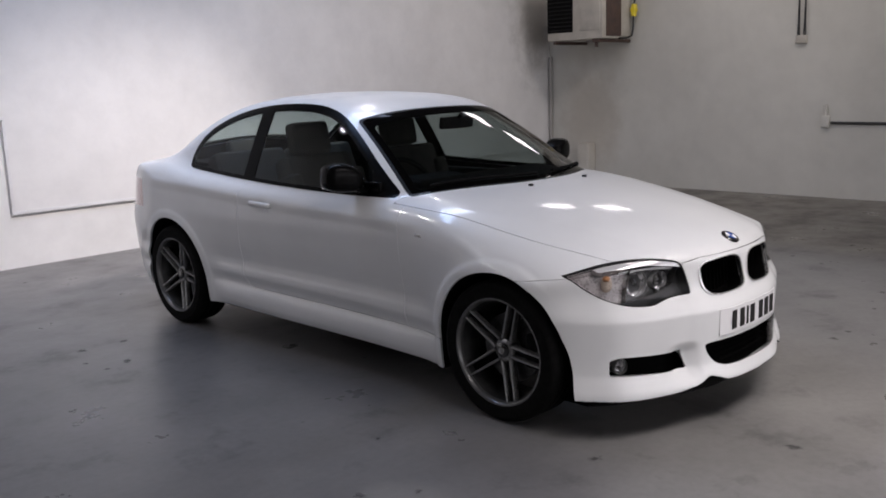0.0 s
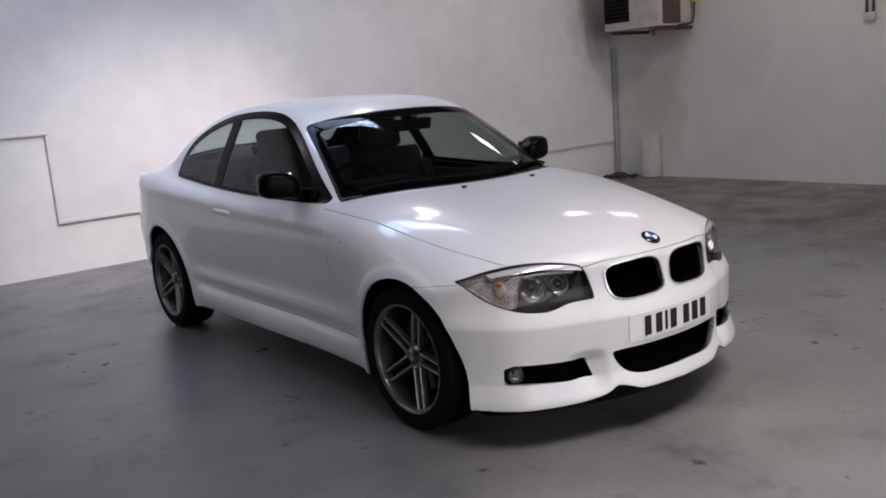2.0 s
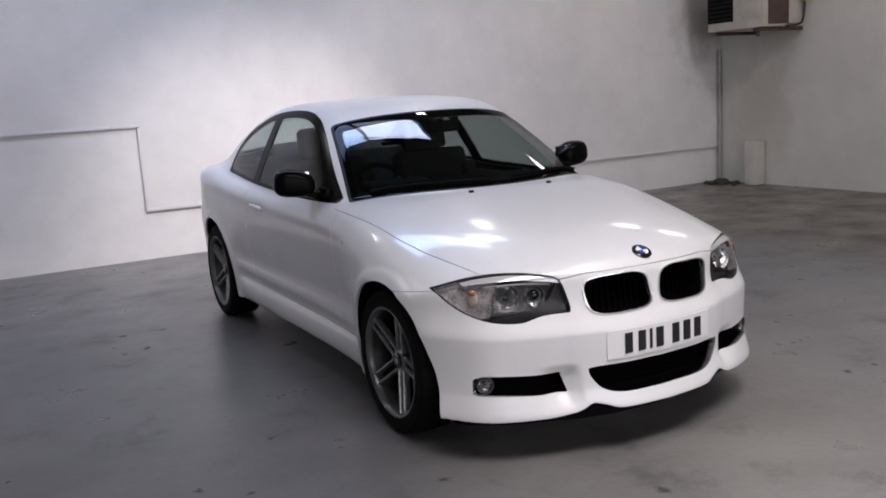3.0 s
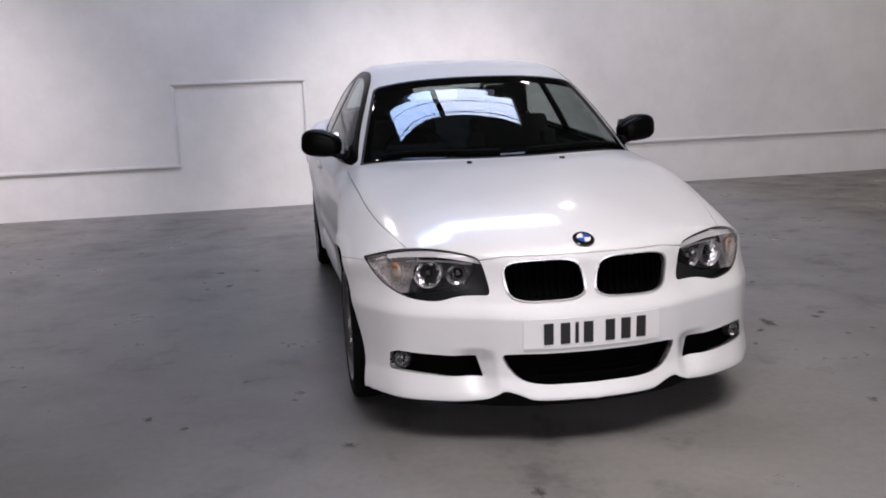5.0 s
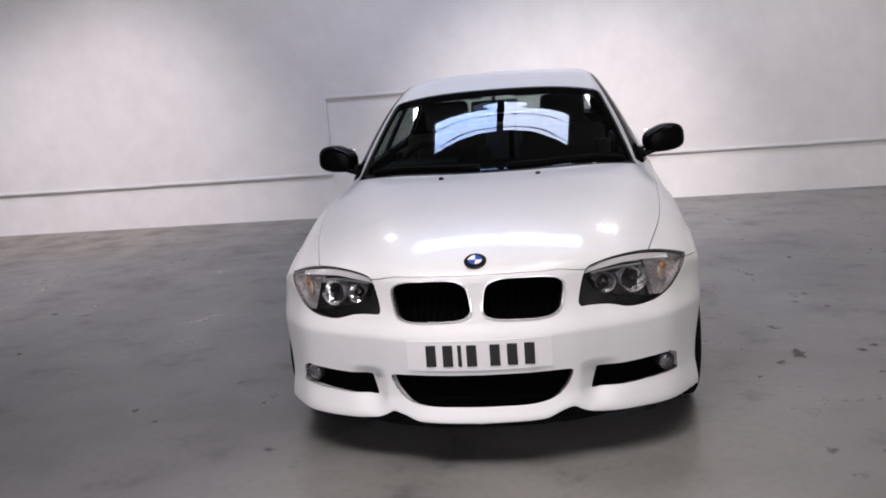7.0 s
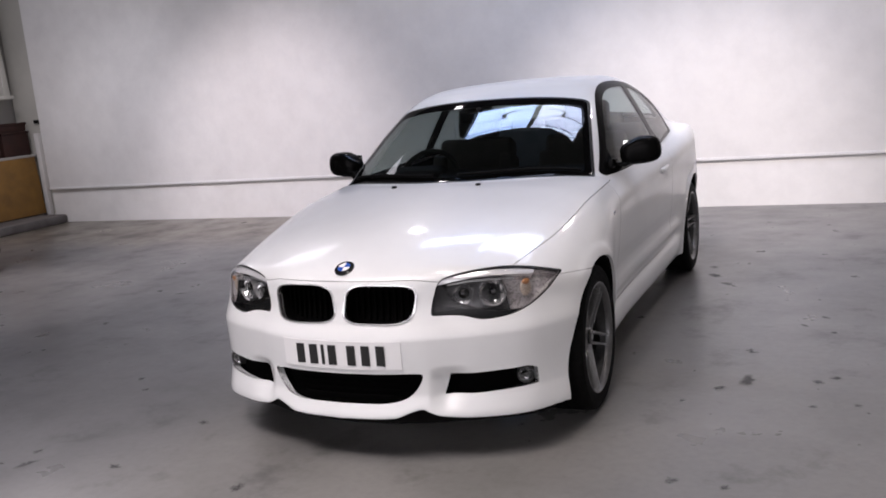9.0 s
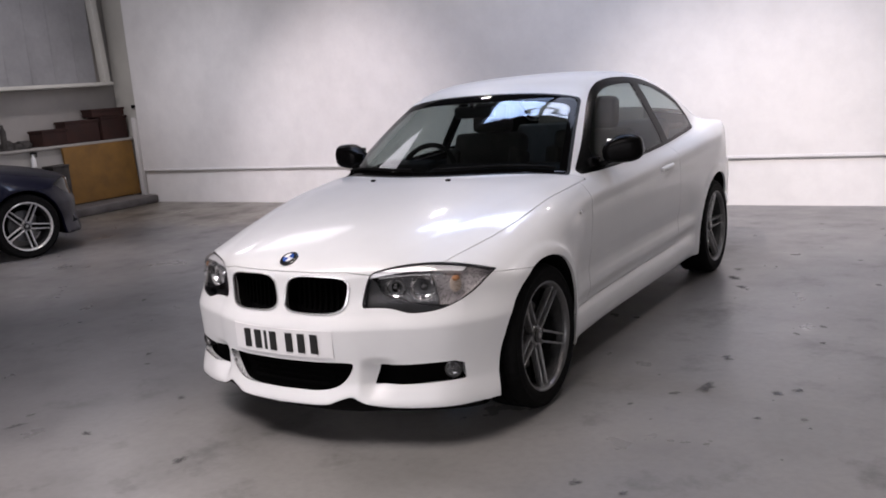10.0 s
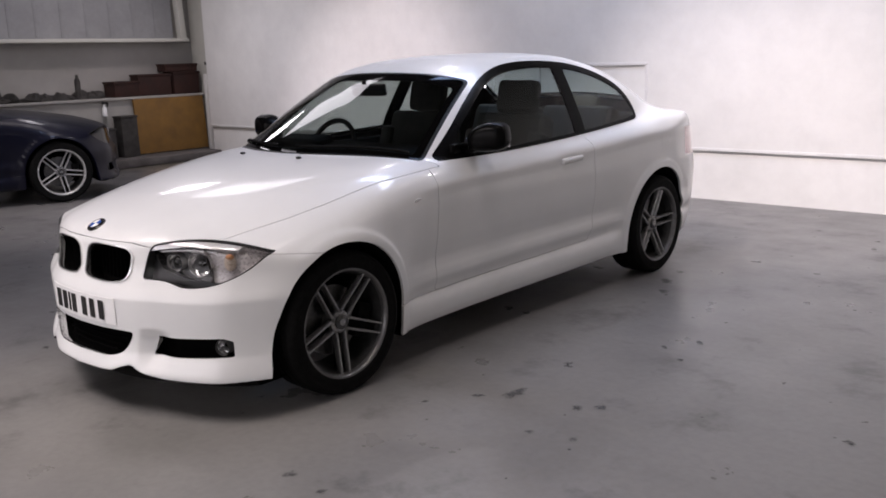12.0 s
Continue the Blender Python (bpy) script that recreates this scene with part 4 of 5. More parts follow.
def arch_liner(parent, y, side):
    bm = bmesh.new()
    rings = []
    r = ARCH + (0.018 if y > 1 else 0.002)
    turns = np.linspace(-0.30, math.pi + 0.30, 48)
    for inner in (True, False):
        ring = []
        for a in turns:
            c = math.cos(a) if math.sin(a) > 0 else math.copysign(1, math.cos(a))
            py, pz = y + r * c, AXLE_Z + r * math.sin(a)
            if y == 0 and c < 0:
                py -= 0.14 * max(0.42 - pz, 0)
            x = 0.50 if inner else side_x(py + 0.01 * c, pz + 0.01 * max(math.sin(a), 0)) - 0.006
            ring.append(bm.verts.new((side * x, py, pz)))
        rings.append(ring)
    for i in range(len(turns) - 1):
        bm.faces.new((rings[0][i], rings[0][i + 1], rings[1][i + 1], rings[1][i]))
    bm.faces.new(rings[0])
    part("wheel_arch_liner", bm, BLACK_VOID, parent, "black plastic wheel arch liner", angle=60)


def seat(parent, x, y, wide):
    s = part("seat", box(wide, 0.50, 0.16, (x, y, 0.46), 0.05, (6, 0, 0), 3), SEAT_CLOTH, parent, "grey cloth seat")
    part("backrest", box(wide - 0.02, 0.14, 0.62, (x, y + 0.30, 0.76), 0.05, (-18, 0, 0), 3), SEAT_CLOTH, s)
    for o in (-1, 1):
        part("side_bolster", box(0.09, 0.16, 0.5, (x + o * (wide / 2 - 0.03), y + 0.25, 0.72), 0.035, (-18, 0, 0), 3), SEAT_CLOTH, s)
        part("headrest_post", rod((x + o * 0.06, y + 0.39, 1.04), (x + o * 0.06, y + 0.41, 1.12), 0.007, 8), CHROME, s)
    part("headrest", box(0.27, 0.10, 0.19, (x, y + 0.425, 1.155), 0.04, (-12, 0, 0), 3), SEAT_CLOTH, s)
    return s


def cabin_inside(car):
    part("cabin_floor", box(1.42, 2.5, 0.05, (0, 1.7, 0.30), 0.01), BLACK_VOID, car, "black carpet floor")
    for x in (-0.36, 0.36):
        seat(car, x, 1.42, 0.52)
    bench = part("rear_bench", box(1.12, 0.46, 0.18, (0, 2.22, 0.50), 0.05, None, 3), SEAT_CLOTH, car, "grey cloth rear bench")
    for x in (-0.29, 0.29):
        part("backrest", box(0.54, 0.14, 0.55, (x, 2.52, 0.79), 0.05, (-22, 0, 0), 3), SEAT_CLOTH, bench)
        part("headrest", box(0.24, 0.09, 0.11, (x, 2.64, 1.07), 0.035, (-22, 0, 0), 3), SEAT_CLOTH, bench)
    part("parcel_shelf", box(1.1, 0.35, 0.03, (0, 2.82, 0.98), 0.01), DASH, car, "dark parcel shelf")
    dash = part("dashboard", join(box(1.30, 0.42, 0.16, (0, 0.74, 0.86), 0.06, (8, 0, 0), 4), box(1.24, 0.22, 0.22, (0, 0.86, 0.72), 0.05, None, 3)), DASH, car, "dark grey moulded dashboard")
    part("instrument_hood", box(0.36, 0.16, 0.09, (-0.36, 0.80, 0.945), 0.035, (6, 0, 0), 3), DASH, dash)
    ring = [(-0.36 + 0.185 * math.cos(a), 1.00 + 0.185 * math.sin(a) * 0.38, 0.885 + 0.185 * math.sin(a) * 0.92) for a in np.linspace(0, 2 * math.pi, 40, endpoint=False)]
    wheel_ = part("steering_wheel", tube(ring, 0.015, 10, True), DASH, car, "black leather-rimmed steering wheel")
    part("airbag_boss", box(0.15, 0.05, 0.13, (-0.36, 0.99, 0.88), 0.03, (-22, 0, 0), 3), DASH, wheel_)
    for o in (-1, 1):
        part("spoke", box(0.12, 0.02, 0.035, (-0.36 + o * 0.11, 0.995, 0.885), 0.008, (-22, 0, 0)), CHROME, wheel_, "silver spoke")
    part("steering_column", rod((-0.36, 0.98, 0.87), (-0.36, 0.75, 0.78), 0.04), DASH, wheel_)
    part("rear_view_mirror", join(box(0.25, 0.035, 0.065, (0, 0.98, 1.235), 0.015, (12, 0, 0), 3), rod((0, 0.98, 1.25), (0, 0.94, 1.28), 0.012)), BLACK_TRIM, car, "black interior mirror")
    for o in (-1, 1):
        part("door_card", box(0.05, 1.10, 0.5, (o * 0.715, 1.32, 0.65), 0.02), DASH, car, "dark inner door panel")
        part("rear_side_trim", box(0.05, 0.60, 0.5, (o * 0.70, 2.22, 0.70), 0.02), DASH, car, "dark inner side trim")
        part("sun_visor", box(0.38, 0.14, 0.02, (o * 0.28, 1.27, 1.285), 0.008, (-6, 0, 0)), SEAT_CLOTH, car, "grey folded sun visor")


def lamp_ring(parent, at, r, name, aim, side, rim_mat, bowl_mat, lens_mat, facets=0, lens=0.40):
    """A round lamp: rim, reflector bowl (cut into facets where asked) and the small lens before its bulb."""
    q = Vector((aim[0] * side, aim[1], aim[2])).to_track_quat("X", "Z").to_matrix().to_4x4()
    m = Matrix.Translation((at[0] * side, at[1], at[2])) @ q
    dice = random.Random(5)
    for nm, prof, mat in ((name, [(r * 1.05, -0.03), (r * 1.06, 0.0), (r * 1.03, 0.008), (r, 0.004), (r * 0.97, -0.01)], rim_mat),
                          ("bowl", [(r * 0.97, -0.008), (r * 0.75, -0.02), (r * 0.4, -0.032), (0.0005, -0.035)], bowl_mat),
                          ("bulb_lens", [(r * lens, -0.024), (r * lens * 0.85, -0.008), (r * lens * 0.5, 0.0), (0.0005, 0.002)], lens_mat)):
        cut = nm == "bowl" and facets
        bm = lathe([(r * 0.97, -0.006), (r * 0.80, -0.014), (r * 0.60, -0.023), (r * 0.36, -0.032), (0.004, -0.035)], facets) if cut else lathe(prof, 32)
        if cut:
            for v in bm.verts:
                v.co.x += dice.uniform(-0.005, 0.005)
        bmesh.ops.transform(bm, matrix=m, verts=bm.verts)
        part(nm, bm, mat, parent, smooth=not cut)


def front_end(car, skin, plain_lamps=False):
    """Grilles, intakes and lamps on the nose."""
    for side in (1, -1):
        frame_ = skin.build("grille", ["grille_frame"], side, GRILLE_CHROME, car, "black kidney grille in a chrome frame", shift=0.006, lip=0.022)
        skin.build("grille_back", ["grille"], side, DEEP_BLACK, frame_, "black grille backing", shift=-0.075, lip=-0.075)
        for k in range(10):
            x = kidney_x + (k - 4.5) * 0.0265
            hgt = 0.155 * (1 - abs((k - 4.5) / 5.2) ** 3.4) ** (1 / 3.4)
            part("slat", box(0.005, 0.022, hgt, (side * x, nose_y(x, kidney_z) + 0.062, kidney_z), 0.0015, (-4, 0, 0), 1), DEEP_BLACK, frame_)
        lamp = skin.build("headlight", ["headlight", "headlight_outer", "headlight_side", "headlight_brow"], side, BULB if plain_lamps else LENS_GLASS, car, "clear headlight with twin lamps and amber corner", lip=0.004)
        skin.build("lamp_seal", ["lamp_edge"], side, BLACK_TRIM, lamp, "black lamp seal", shift=-0.003)
        if not plain_lamps:
            skin.build("lamp_housing", ["headlight"], side, LAMP_DARK, lamp, "dark grey lamp housing", shift=-0.055, lip=-0.05)
            skin.build("lamp_bezel", ["headlight_outer"], side, LAMP_MID, lamp, "smoky grey lamp bezel", shift=-0.050, lip=-0.045)
            skin.build("side_reflector", ["headlight_side"], side, LAMP_PALE, lamp, "pale silver side reflector", shift=-0.034, lip=-0.030)
            skin.build("light_blade", ["headlight_brow"], side, LAMP_BLADE, lamp, "silver strip along the top", shift=-0.008, lip=0.012)
            lamp_ring(lamp, (0.462, nose_y(0.462, 0.63) + 0.038, 0.634), 0.038, "inner_lamp", (0.3, -1, 0), side, SILVER, LAMP_SILVER, BULB, 13, 0.62)
            lamp_ring(lamp, (0.566, nose_y(0.566, 0.63) + 0.036, 0.634), 0.051, "outer_lamp", (0.4, -1, 0), side, SILVER, LAMP_SILVER, BULB, 15, 0.30)
            for nm, at, size, mat, words in (("indicator_bowl", (0.676, 0.030, 0.640), (0.024, 0.008, 0.034), LAMP_TAN, "tan indicator reflector"),
                                             ("indicator", (0.680, 0.024, 0.664), (0.017, 0.009, 0.012), AMBER, "amber indicator bulb")):
                bowl = bmesh.new()
                bmesh.ops.create_icosphere(bowl, subdivisions=2, radius=1)
                bmesh.ops.transform(bowl, matrix=pose(side * at[0], nose_y(at[0], 0.66) + at[1], at[2], 0, 0, side * 46) @ Matrix.Diagonal((*size, 1)), verts=bowl.verts)
                part(nm, bowl, mat, lamp, words, smooth=nm == "indicator")
            part("lamp_bridge", tube([(side * x, nose_y(x, 0.675) + 0.026, 0.677 + 0.010 * math.sin((x - 0.41) * 12)) for x in np.linspace(0.41, 0.64, 11)], 0.0045, 8), SILVER, lamp, "bright strip over the lamps")
        intake = skin.build("side_intake", ["side_intake"], side, DEEP_BLACK, car, "black side air intake", shift=-0.05, lip=-0.05)
        fog = part("fog_light", rod((side * 0.672, nose_y(0.672, 0.312) + 0.10, 0.312), (side * 0.675, nose_y(0.672, 0.312) + 0.066, 0.312), 0.035, 24), BLACK_TRIM, car, "round clear fog light in a black housing")
        lamp_ring(fog, (0.675, nose_y(0.675, 0.312) + 0.022, 0.312), 0.031, "fog_lamp", (0.35, -1, 0.0), side, FOG_RIM, FOG_BOWL, LENS_GLASS, 12, 0.94)
    mid = skin.build("centre_intake", ["centre_intake"], 0, DEEP_BLACK, car, "black centre air intake", shift=-0.06, lip=-0.06)
    for k in range(4):
        z = 0.262 + 0.024 * k
        w = 0.20 + 0.028 * k
        part("slat", tube([(x, nose_y(x, z) + 0.045, z) for x in np.linspace(-w, w, 15)], 0.004, 6), DEEP_BLACK, mid)


def finish_coupe(car, skin):
    front_end(car, skin)
    cabin_inside(car)
    # wheels and arches
    for side in (1, -1):
        wheel(car, side, side * 0.745, 0.0, 2 if side < 0 else -20)
        wheel(car, side, side * 0.760, WHEELBASE, 4)
        for y in (0.0, WHEELBASE):
            arch_liner(car, y, side)
        # door mirror
        shell = bmesh.new()
        bmesh.ops.create_uvsphere(shell, u_segments=40, v_segments=24, radius=1)
        for v in shell.verts:
            c = [math.copysign(abs(k) ** 0.64, k) for k in v.co]
            taper = 1 - 0.22 * max(-c[0], 0)
            droop = -0.012 * max(-c[0], 0)
            v.co = Vector((side * c[0] * 0.104, min(c[1] * 0.072, 0.045), c[2] * 0.070 * taper + droop))
        bmesh.ops.transform(shell, matrix=Matrix.Translation((side * 0.858, 0.945, 1.015)) @ pose(0, 0, 0, 0, side * -5, side * 14), verts=shell.verts)
        mirror = part("door_mirror", shell, MIRROR_BLACK, car, "gloss black door mirror")
        part("mirror_glass", box(0.17, 0.004, 0.10, (side * 0.849, 0.992, 1.013), 0.001, (0, 0, side * 14)), CHROME, mirror, "mirror glass")
        part("mirror_foot", join(box(0.12, 0.06, 0.03, (side * 0.765, 0.915, 0.945), 0.012, (0, side * -20, 0), 3), box(0.03, 0.12, 0.05, (side * 0.735, 0.86, 0.962), 0.012, None, 3)), MIRROR_BLACK, mirror)
        # door handle
        hx = side_x(1.683, 0.829)
        part("door_handle", box(0.030, 0.19, 0.028, (side * (hx + 0.008), 1.683, 0.829), 0.0125, (2, 0, 0), 4), WHITE_PAINT, car, "body-coloured pull handle")
        # side repeater
        rx = side_x(0.475, 0.770)
        part("side_repeater", box(0.008, 0.042, 0.012, (side * rx, 0.475, 0.770), 0.003, (8, 0, 0)), SILVER, car, "small clear side repeater")
        # screen washers
        wz = on_skin(side * 0.222, 0.288)[0]
        part("washer_nozzle", box(0.022, 0.018, 0.012, (side * 0.222, 0.288, wz + 0.004), 0.004), BLACK_TRIM, car, "black washer nozzle")
        # wiper
        pts = []
        for k in range(12):
            x = (0.08 + 0.05 * k) if side > 0 else (-0.60 + 0.05 * k)
            y = 0.385 + 0.60 * x * x
            pts.append((x, y, on_skin(x, y)[0] + 0.012))
        part("wiper", tube(pts, 0.008, 8), BLACK_VOID, car, "black wiper arm and blade")
    # number plate, bent to the bumper
    bm = bmesh.new()
    cols = [[bm.verts.new((x, nose_y(x, 0.45) - 0.0035 + d, z)) for z, d in ((0.381, 0.004), (0.3815, 0.0), (0.4915, 0.0), (0.492, 0.004))] for x in np.linspace(-0.26, 0.26, 27)]
    for a, b in zip(cols, cols[1:]):
        for i in range(4):
            bm.faces.new((a[i], a[(i + 1) % 4], b[(i + 1) % 4], b[i]))
    bm.faces.new(cols[0])
    bm.faces.new(cols[-1])
    plate = part("number_plate", bm, PLATE_WHITE, car, "white number plate with black bars")
    x = -0.196
    for w in (0.05, 0.05, 0.014, 0.05, 0.0, 0.05, 0.05, 0.05):
        if not w:
            x += 0.022
            continue
        thick = 0.036 if w > 0.02 else 0.013
        cx = x + w / 2
        part("plate_bar", box(thick, 0.004, 0.079, (cx, nose_y(cx, 0.45) - 0.0055, 0.4365), 0.001, None, 1), PLATE_BLACK, plate)
        x += w + 0.011
    # black lower lip set back under the bumper; its black also deepens the shade there
    bm = bmesh.new()
    rows = [[bm.verts.new((x, nose_y(x, 0.17) + d, z)) for d, z in ((0.060, 0.215), (0.075, 0.160), (0.10, 0.135), (0.34, 0.135))] for x in np.linspace(-0.74, 0.74, 41)]
    for a, b in zip(rows, rows[1:]):
        for i in range(3):
            bm.faces.new((a[i], a[i + 1], b[i + 1], b[i]))
    part("lower_lip", bm, BLACK_VOID, car, "black plastic lip under the bumper")
    # short aerial on the roof
    az = on_skin(0.0, 2.40)[0]
    part("roof_antenna", join(box(0.05, 0.11, 0.02, (0, 2.40, az + 0.006), 0.008, (-8, 0, 0), 2), box(0.022, 0.07, 0.03, (0, 2.415, az + 0.02), 0.008, (-16, 0, 0), 2)), BLACK_TRIM, car, "short dark roof aerial")
    # round badge on the bonnet's tip
    bz, bn = on_skin(0.0, -0.632)
    m = Matrix.Translation(Vector((0, -0.632, bz)) + bn * 0.002) @ bn.to_track_quat("X", "Y").to_matrix().to_4x4()
    disc = lathe([(0.0005, 0.005), (0.037, 0.005), (0.041, 0.002), (0.041, -0.004)], 40)
    bmesh.ops.transform(disc, matrix=m, verts=disc.verts)
    badge = part("badge", disc, GLOSS_BLACK, car, "round badge in four quarters")
    for k in range(4):
        bm = bmesh.new()
        arc = [bm.verts.new((0.0065, 0, 0))] + [bm.verts.new((0.0065, 0.026 * math.cos(a), 0.026 * math.sin(a))) for a in np.linspace(k * math.pi / 2, (k + 1) * math.pi / 2, 9)]
        bm.faces.new(arc)
        bmesh.ops.transform(bm, matrix=m, verts=bm.verts)
        part("badge_quarter", bm, BADGE_BLUE if k % 2 else PLATE_WHITE, badge, smooth=False)


LAMP_DARK = surface("lamp_housing_grey", grey(0.022), grey(0.032), 12, 0.4)
FOG_BOWL = plain("fog_bowl", grey(0.42), 0.22, 0.9)
FOG_RIM = plain("fog_rim", grey(0.10), 0.3, 0.6)
LAMP_MID = surface("lamp_bezel_grey", grey(0.02), grey(0.10), 30, 0.2, metal=0.5)
LAMP_PALE = surface("lamp_side_silver", (0.26, 0.24, 0.235), (0.72, 0.68, 0.67), 11, 0.3, metal=0.3, bump_scale=9, bump_strength=0.05)
LAMP_BLADE = plain("lamp_blade", grey(0.82), 0.22, 0.35)
LAMP_TAN = surface("indicator_tan", (0.50, 0.40, 0.32), (0.68, 0.58, 0.48), 40, 0.3, metal=0.3)
LAMP_SILVER = surface("lamp_reflector_silver", grey(0.80), grey(0.95), 60, 0.12, metal=0.88)

car, skin = bare_coupe(WHITE_PAINT, 260, 150, 250, 45)
finish_coupe(car, skin)
tagged(car, "white two-door coupe parked on the grey floor", "car")

# the second car, nose towards the far wall
other, other_skin = bare_coupe(BLUE_PAINT, 90, 55, 100, 25)
front_end(other, other_skin, True)
for side in (1, -1):
    for y in (0.0, WHEELBASE):
        wheel(other, side, side * 0.75, y, 8, True)
        arch_liner(other, y, side)
tagged(other, "dark blue car with bright alloy wheels parked beside the wall", "car")
other.matrix_basis = pose(-6.57, 2.05, 0, 0, 0, 168) @ Matrix.Diagonal((1.03, 1.03, 1.03, 1))


# ---- back wall ----
def prism(outline, y0, y1):
    """An upright sheet with an outline in x and z."""
    bm = bmesh.new()
    f = bm.faces.new([bm.verts.new((x, y0, z)) for x, z in outline])
    out = bmesh.ops.extrude_face_region(bm, geom=[f])
    bmesh.ops.translate(bm, vec=(0, y1 - y0, 0), verts=[v for v in out["geom"] if isinstance(v, bmesh.types.BMVert)])
    return bm


STEP = [(-8.25, 0.47), (-2.07, 0.47), (-2.07, 1.27), (-0.79, 1.27), (-0.79, 0.47), (RIGHT, 0.47)]
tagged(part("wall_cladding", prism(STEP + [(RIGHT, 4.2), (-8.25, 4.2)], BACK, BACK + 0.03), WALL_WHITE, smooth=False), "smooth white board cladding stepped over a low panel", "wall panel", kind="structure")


def trim_run(points):
    bms = []
    for (x0, z0), (x1, z1) in zip(points, points[1:]):
        if z0 == z1:
            bms.append(slab(min(x0, x1) - 0.012, max(x0, x1) + 0.012, BACK - 0.007, BACK + 0.02, z0 - 0.008, z0 + 0.020, 0.003))
        else:
            bms.append(slab(x0 - 0.014, x0 + 0.014, BACK - 0.008, BACK + 0.02, min(z0, z1) + 0.015, max(z0, z1) - 0.015, 0.004))
    return join(*bms)


TRIM_GREY = surface("grey_trim", (0.80, 0.79, 0.79), (0.72, 0.71, 0.71), 6, 0.6)
tagged(part("trim", trim_run([(-8.25, 0.47), (-2.07, 0.47), (-2.07, 1.27), (-0.79, 1.27), (-0.79, 0.47), (RIGHT - 0.02, 0.47)]), TRIM_GREY), "pale grey strip along the cladding's lower edge", "trim", kind="structure")

# ---- right-hand corner ----
unit = part("air_unit", box(0.42, 0.86, 0.72, (6.20, 4.48, 2.29), 0.02), CASING)
tagged(unit, "beige wall-hung heater unit with a dark grille", "heater")
part("grille", box(0.012, 0.40, 0.56, (5.988, 4.70, 2.31), 0.004), BLACK_VOID, unit, "dark louvred grille")
for k in range(11):
    part("slat", box(0.02, 0.39, 0.012, (5.98, 4.70, 2.06 + 0.05 * k), 0.003, (0, 30, 0)), BLACK_TRIM, unit)
part("side_panel", box(0.34, 0.012, 0.66, (6.24, 4.048, 2.29), 0.004), BROWN_METAL, unit, "brown side panel")
part("rear_casing", box(0.24, 0.80, 0.66, (6.535, 4.46, 2.29), 0.015), CASING, unit, "grey rear casing against the wall")
part("service_cover", box(0.012, 0.30, 0.5, (5.988, 4.24, 2.29), 0.004), CASING, unit)
part("drain_spout", join(rod((6.05, 4.18, 1.93), (6.05, 4.18, 1.83), 0.02), box(0.08, 0.08, 0.05, (6.05, 4.18, 1.91), 0.01)), BROWN_METAL, unit, "rusty drain spout")
for y in (4.12, 4.80):
    bracket = part("bracket", (box(0.72, 0.04, 0.04, (6.36, y, 1.905), 0.004)), BROWN_METAL, unit, "rusty steel bracket")
cord = part("power_cord", tube([(6.66, 3.98, 3.2), (6.66, 3.985, 2.5), (6.62, 3.99, 2.36), (6.61, 3.99, 2.16), (6.60, 3.99, 2.04), (6.57, 3.99, 1.965), (6.48, 4.0, 1.935), (6.34, 4.03, 1.93)], 0.013), CABLE)
tagged(cord, "black power cord with a yellow connector", "cable")
part("connector", join(rod((6.62, 3.985, 2.36), (6.615, 3.99, 2.21), 0.036, 16), box(0.075, 0.075, 0.06, (6.617, 3.988, 2.29), 0.015)), YELLOW, cord, "yellow industrial connector")

post = part("low_post", box(0.18, 0.18, 0.56, (6.615, 4.73, 0.28), 0.02), WALL_SIDE)
tagged(post, "low white boxed-in pipe standing in the corner", "post")
pipe = part("corner_pipe", rod((RIGHT - 0.03, BACK - 0.035, 0.0), (RIGHT - 0.03, BACK - 0.035, 1.75), 0.026), WALL_GREY)
tagged(pipe, "thin painted pipe in the wall corner", "pipe")

for y in (1.80, 1.87):
    c = part("wall_conduit", tube([(RIGHT - 0.02, y, 3.6), (RIGHT - 0.022, y + 0.004, 2.7), (RIGHT - 0.02, y, 1.84)], 0.017), CABLE)
    tagged(c, "black conduit hanging down the cream wall", "cable", "conduits on the wall")
sock = part("wall_socket", box(0.05, 0.12, 0.09, (RIGHT - 0.025, 1.83, 1.80), 0.01), CASING)
tagged(sock, "small grey socket box under the conduits", "socket")
rail = part("wall_cable", tube([(RIGHT - 0.02, 1.46, 0.855), (RIGHT - 0.02, 0.6, 0.85), (RIGHT - 0.02, -0.8, 0.845)], 0.016), CABLE)
tagged(rail, "black cable running along the cream wall", "cable")
box2 = part("junction_box", join(box(0.05, 0.09, 0.13, (RIGHT - 0.025, 1.52, 0.87), 0.01), rod((RIGHT - 0.02, 1.52, 0.93), (RIGHT - 0.02, 1.52, 1.06), 0.02)), WALL_SIDE)
tagged(box2, "small painted junction box at the cable's end", "junction box")

random.seed(21)
bms = []
for k in range(26):
    bm = bmesh.new()
    bmesh.ops.create_icosphere(bm, subdivisions=1, radius=1)
    s = random.uniform(0.02, 0.06)
    for v in bm.verts:
        v.co = v.co * (1 + 0.5 * noise.noise(v.co * 2 + Vector((k, 0, 0))))
        v.co = Vector((v.co.x * s * 1.4, v.co.y * s * 1.2, max(v.co.z * s, -0.004)))
    bmesh.ops.translate(bm, vec=(6.50 + random.uniform(-0.16, 0.12), 5.12 + random.uniform(-0.26, 0.22), 0.004), verts=bm.verts)
    bms.append(bm)
tagged(part("debris", join(*bms), CLUTTER), "dark heap of swept dirt in the corner", "debris", kind="stuff")

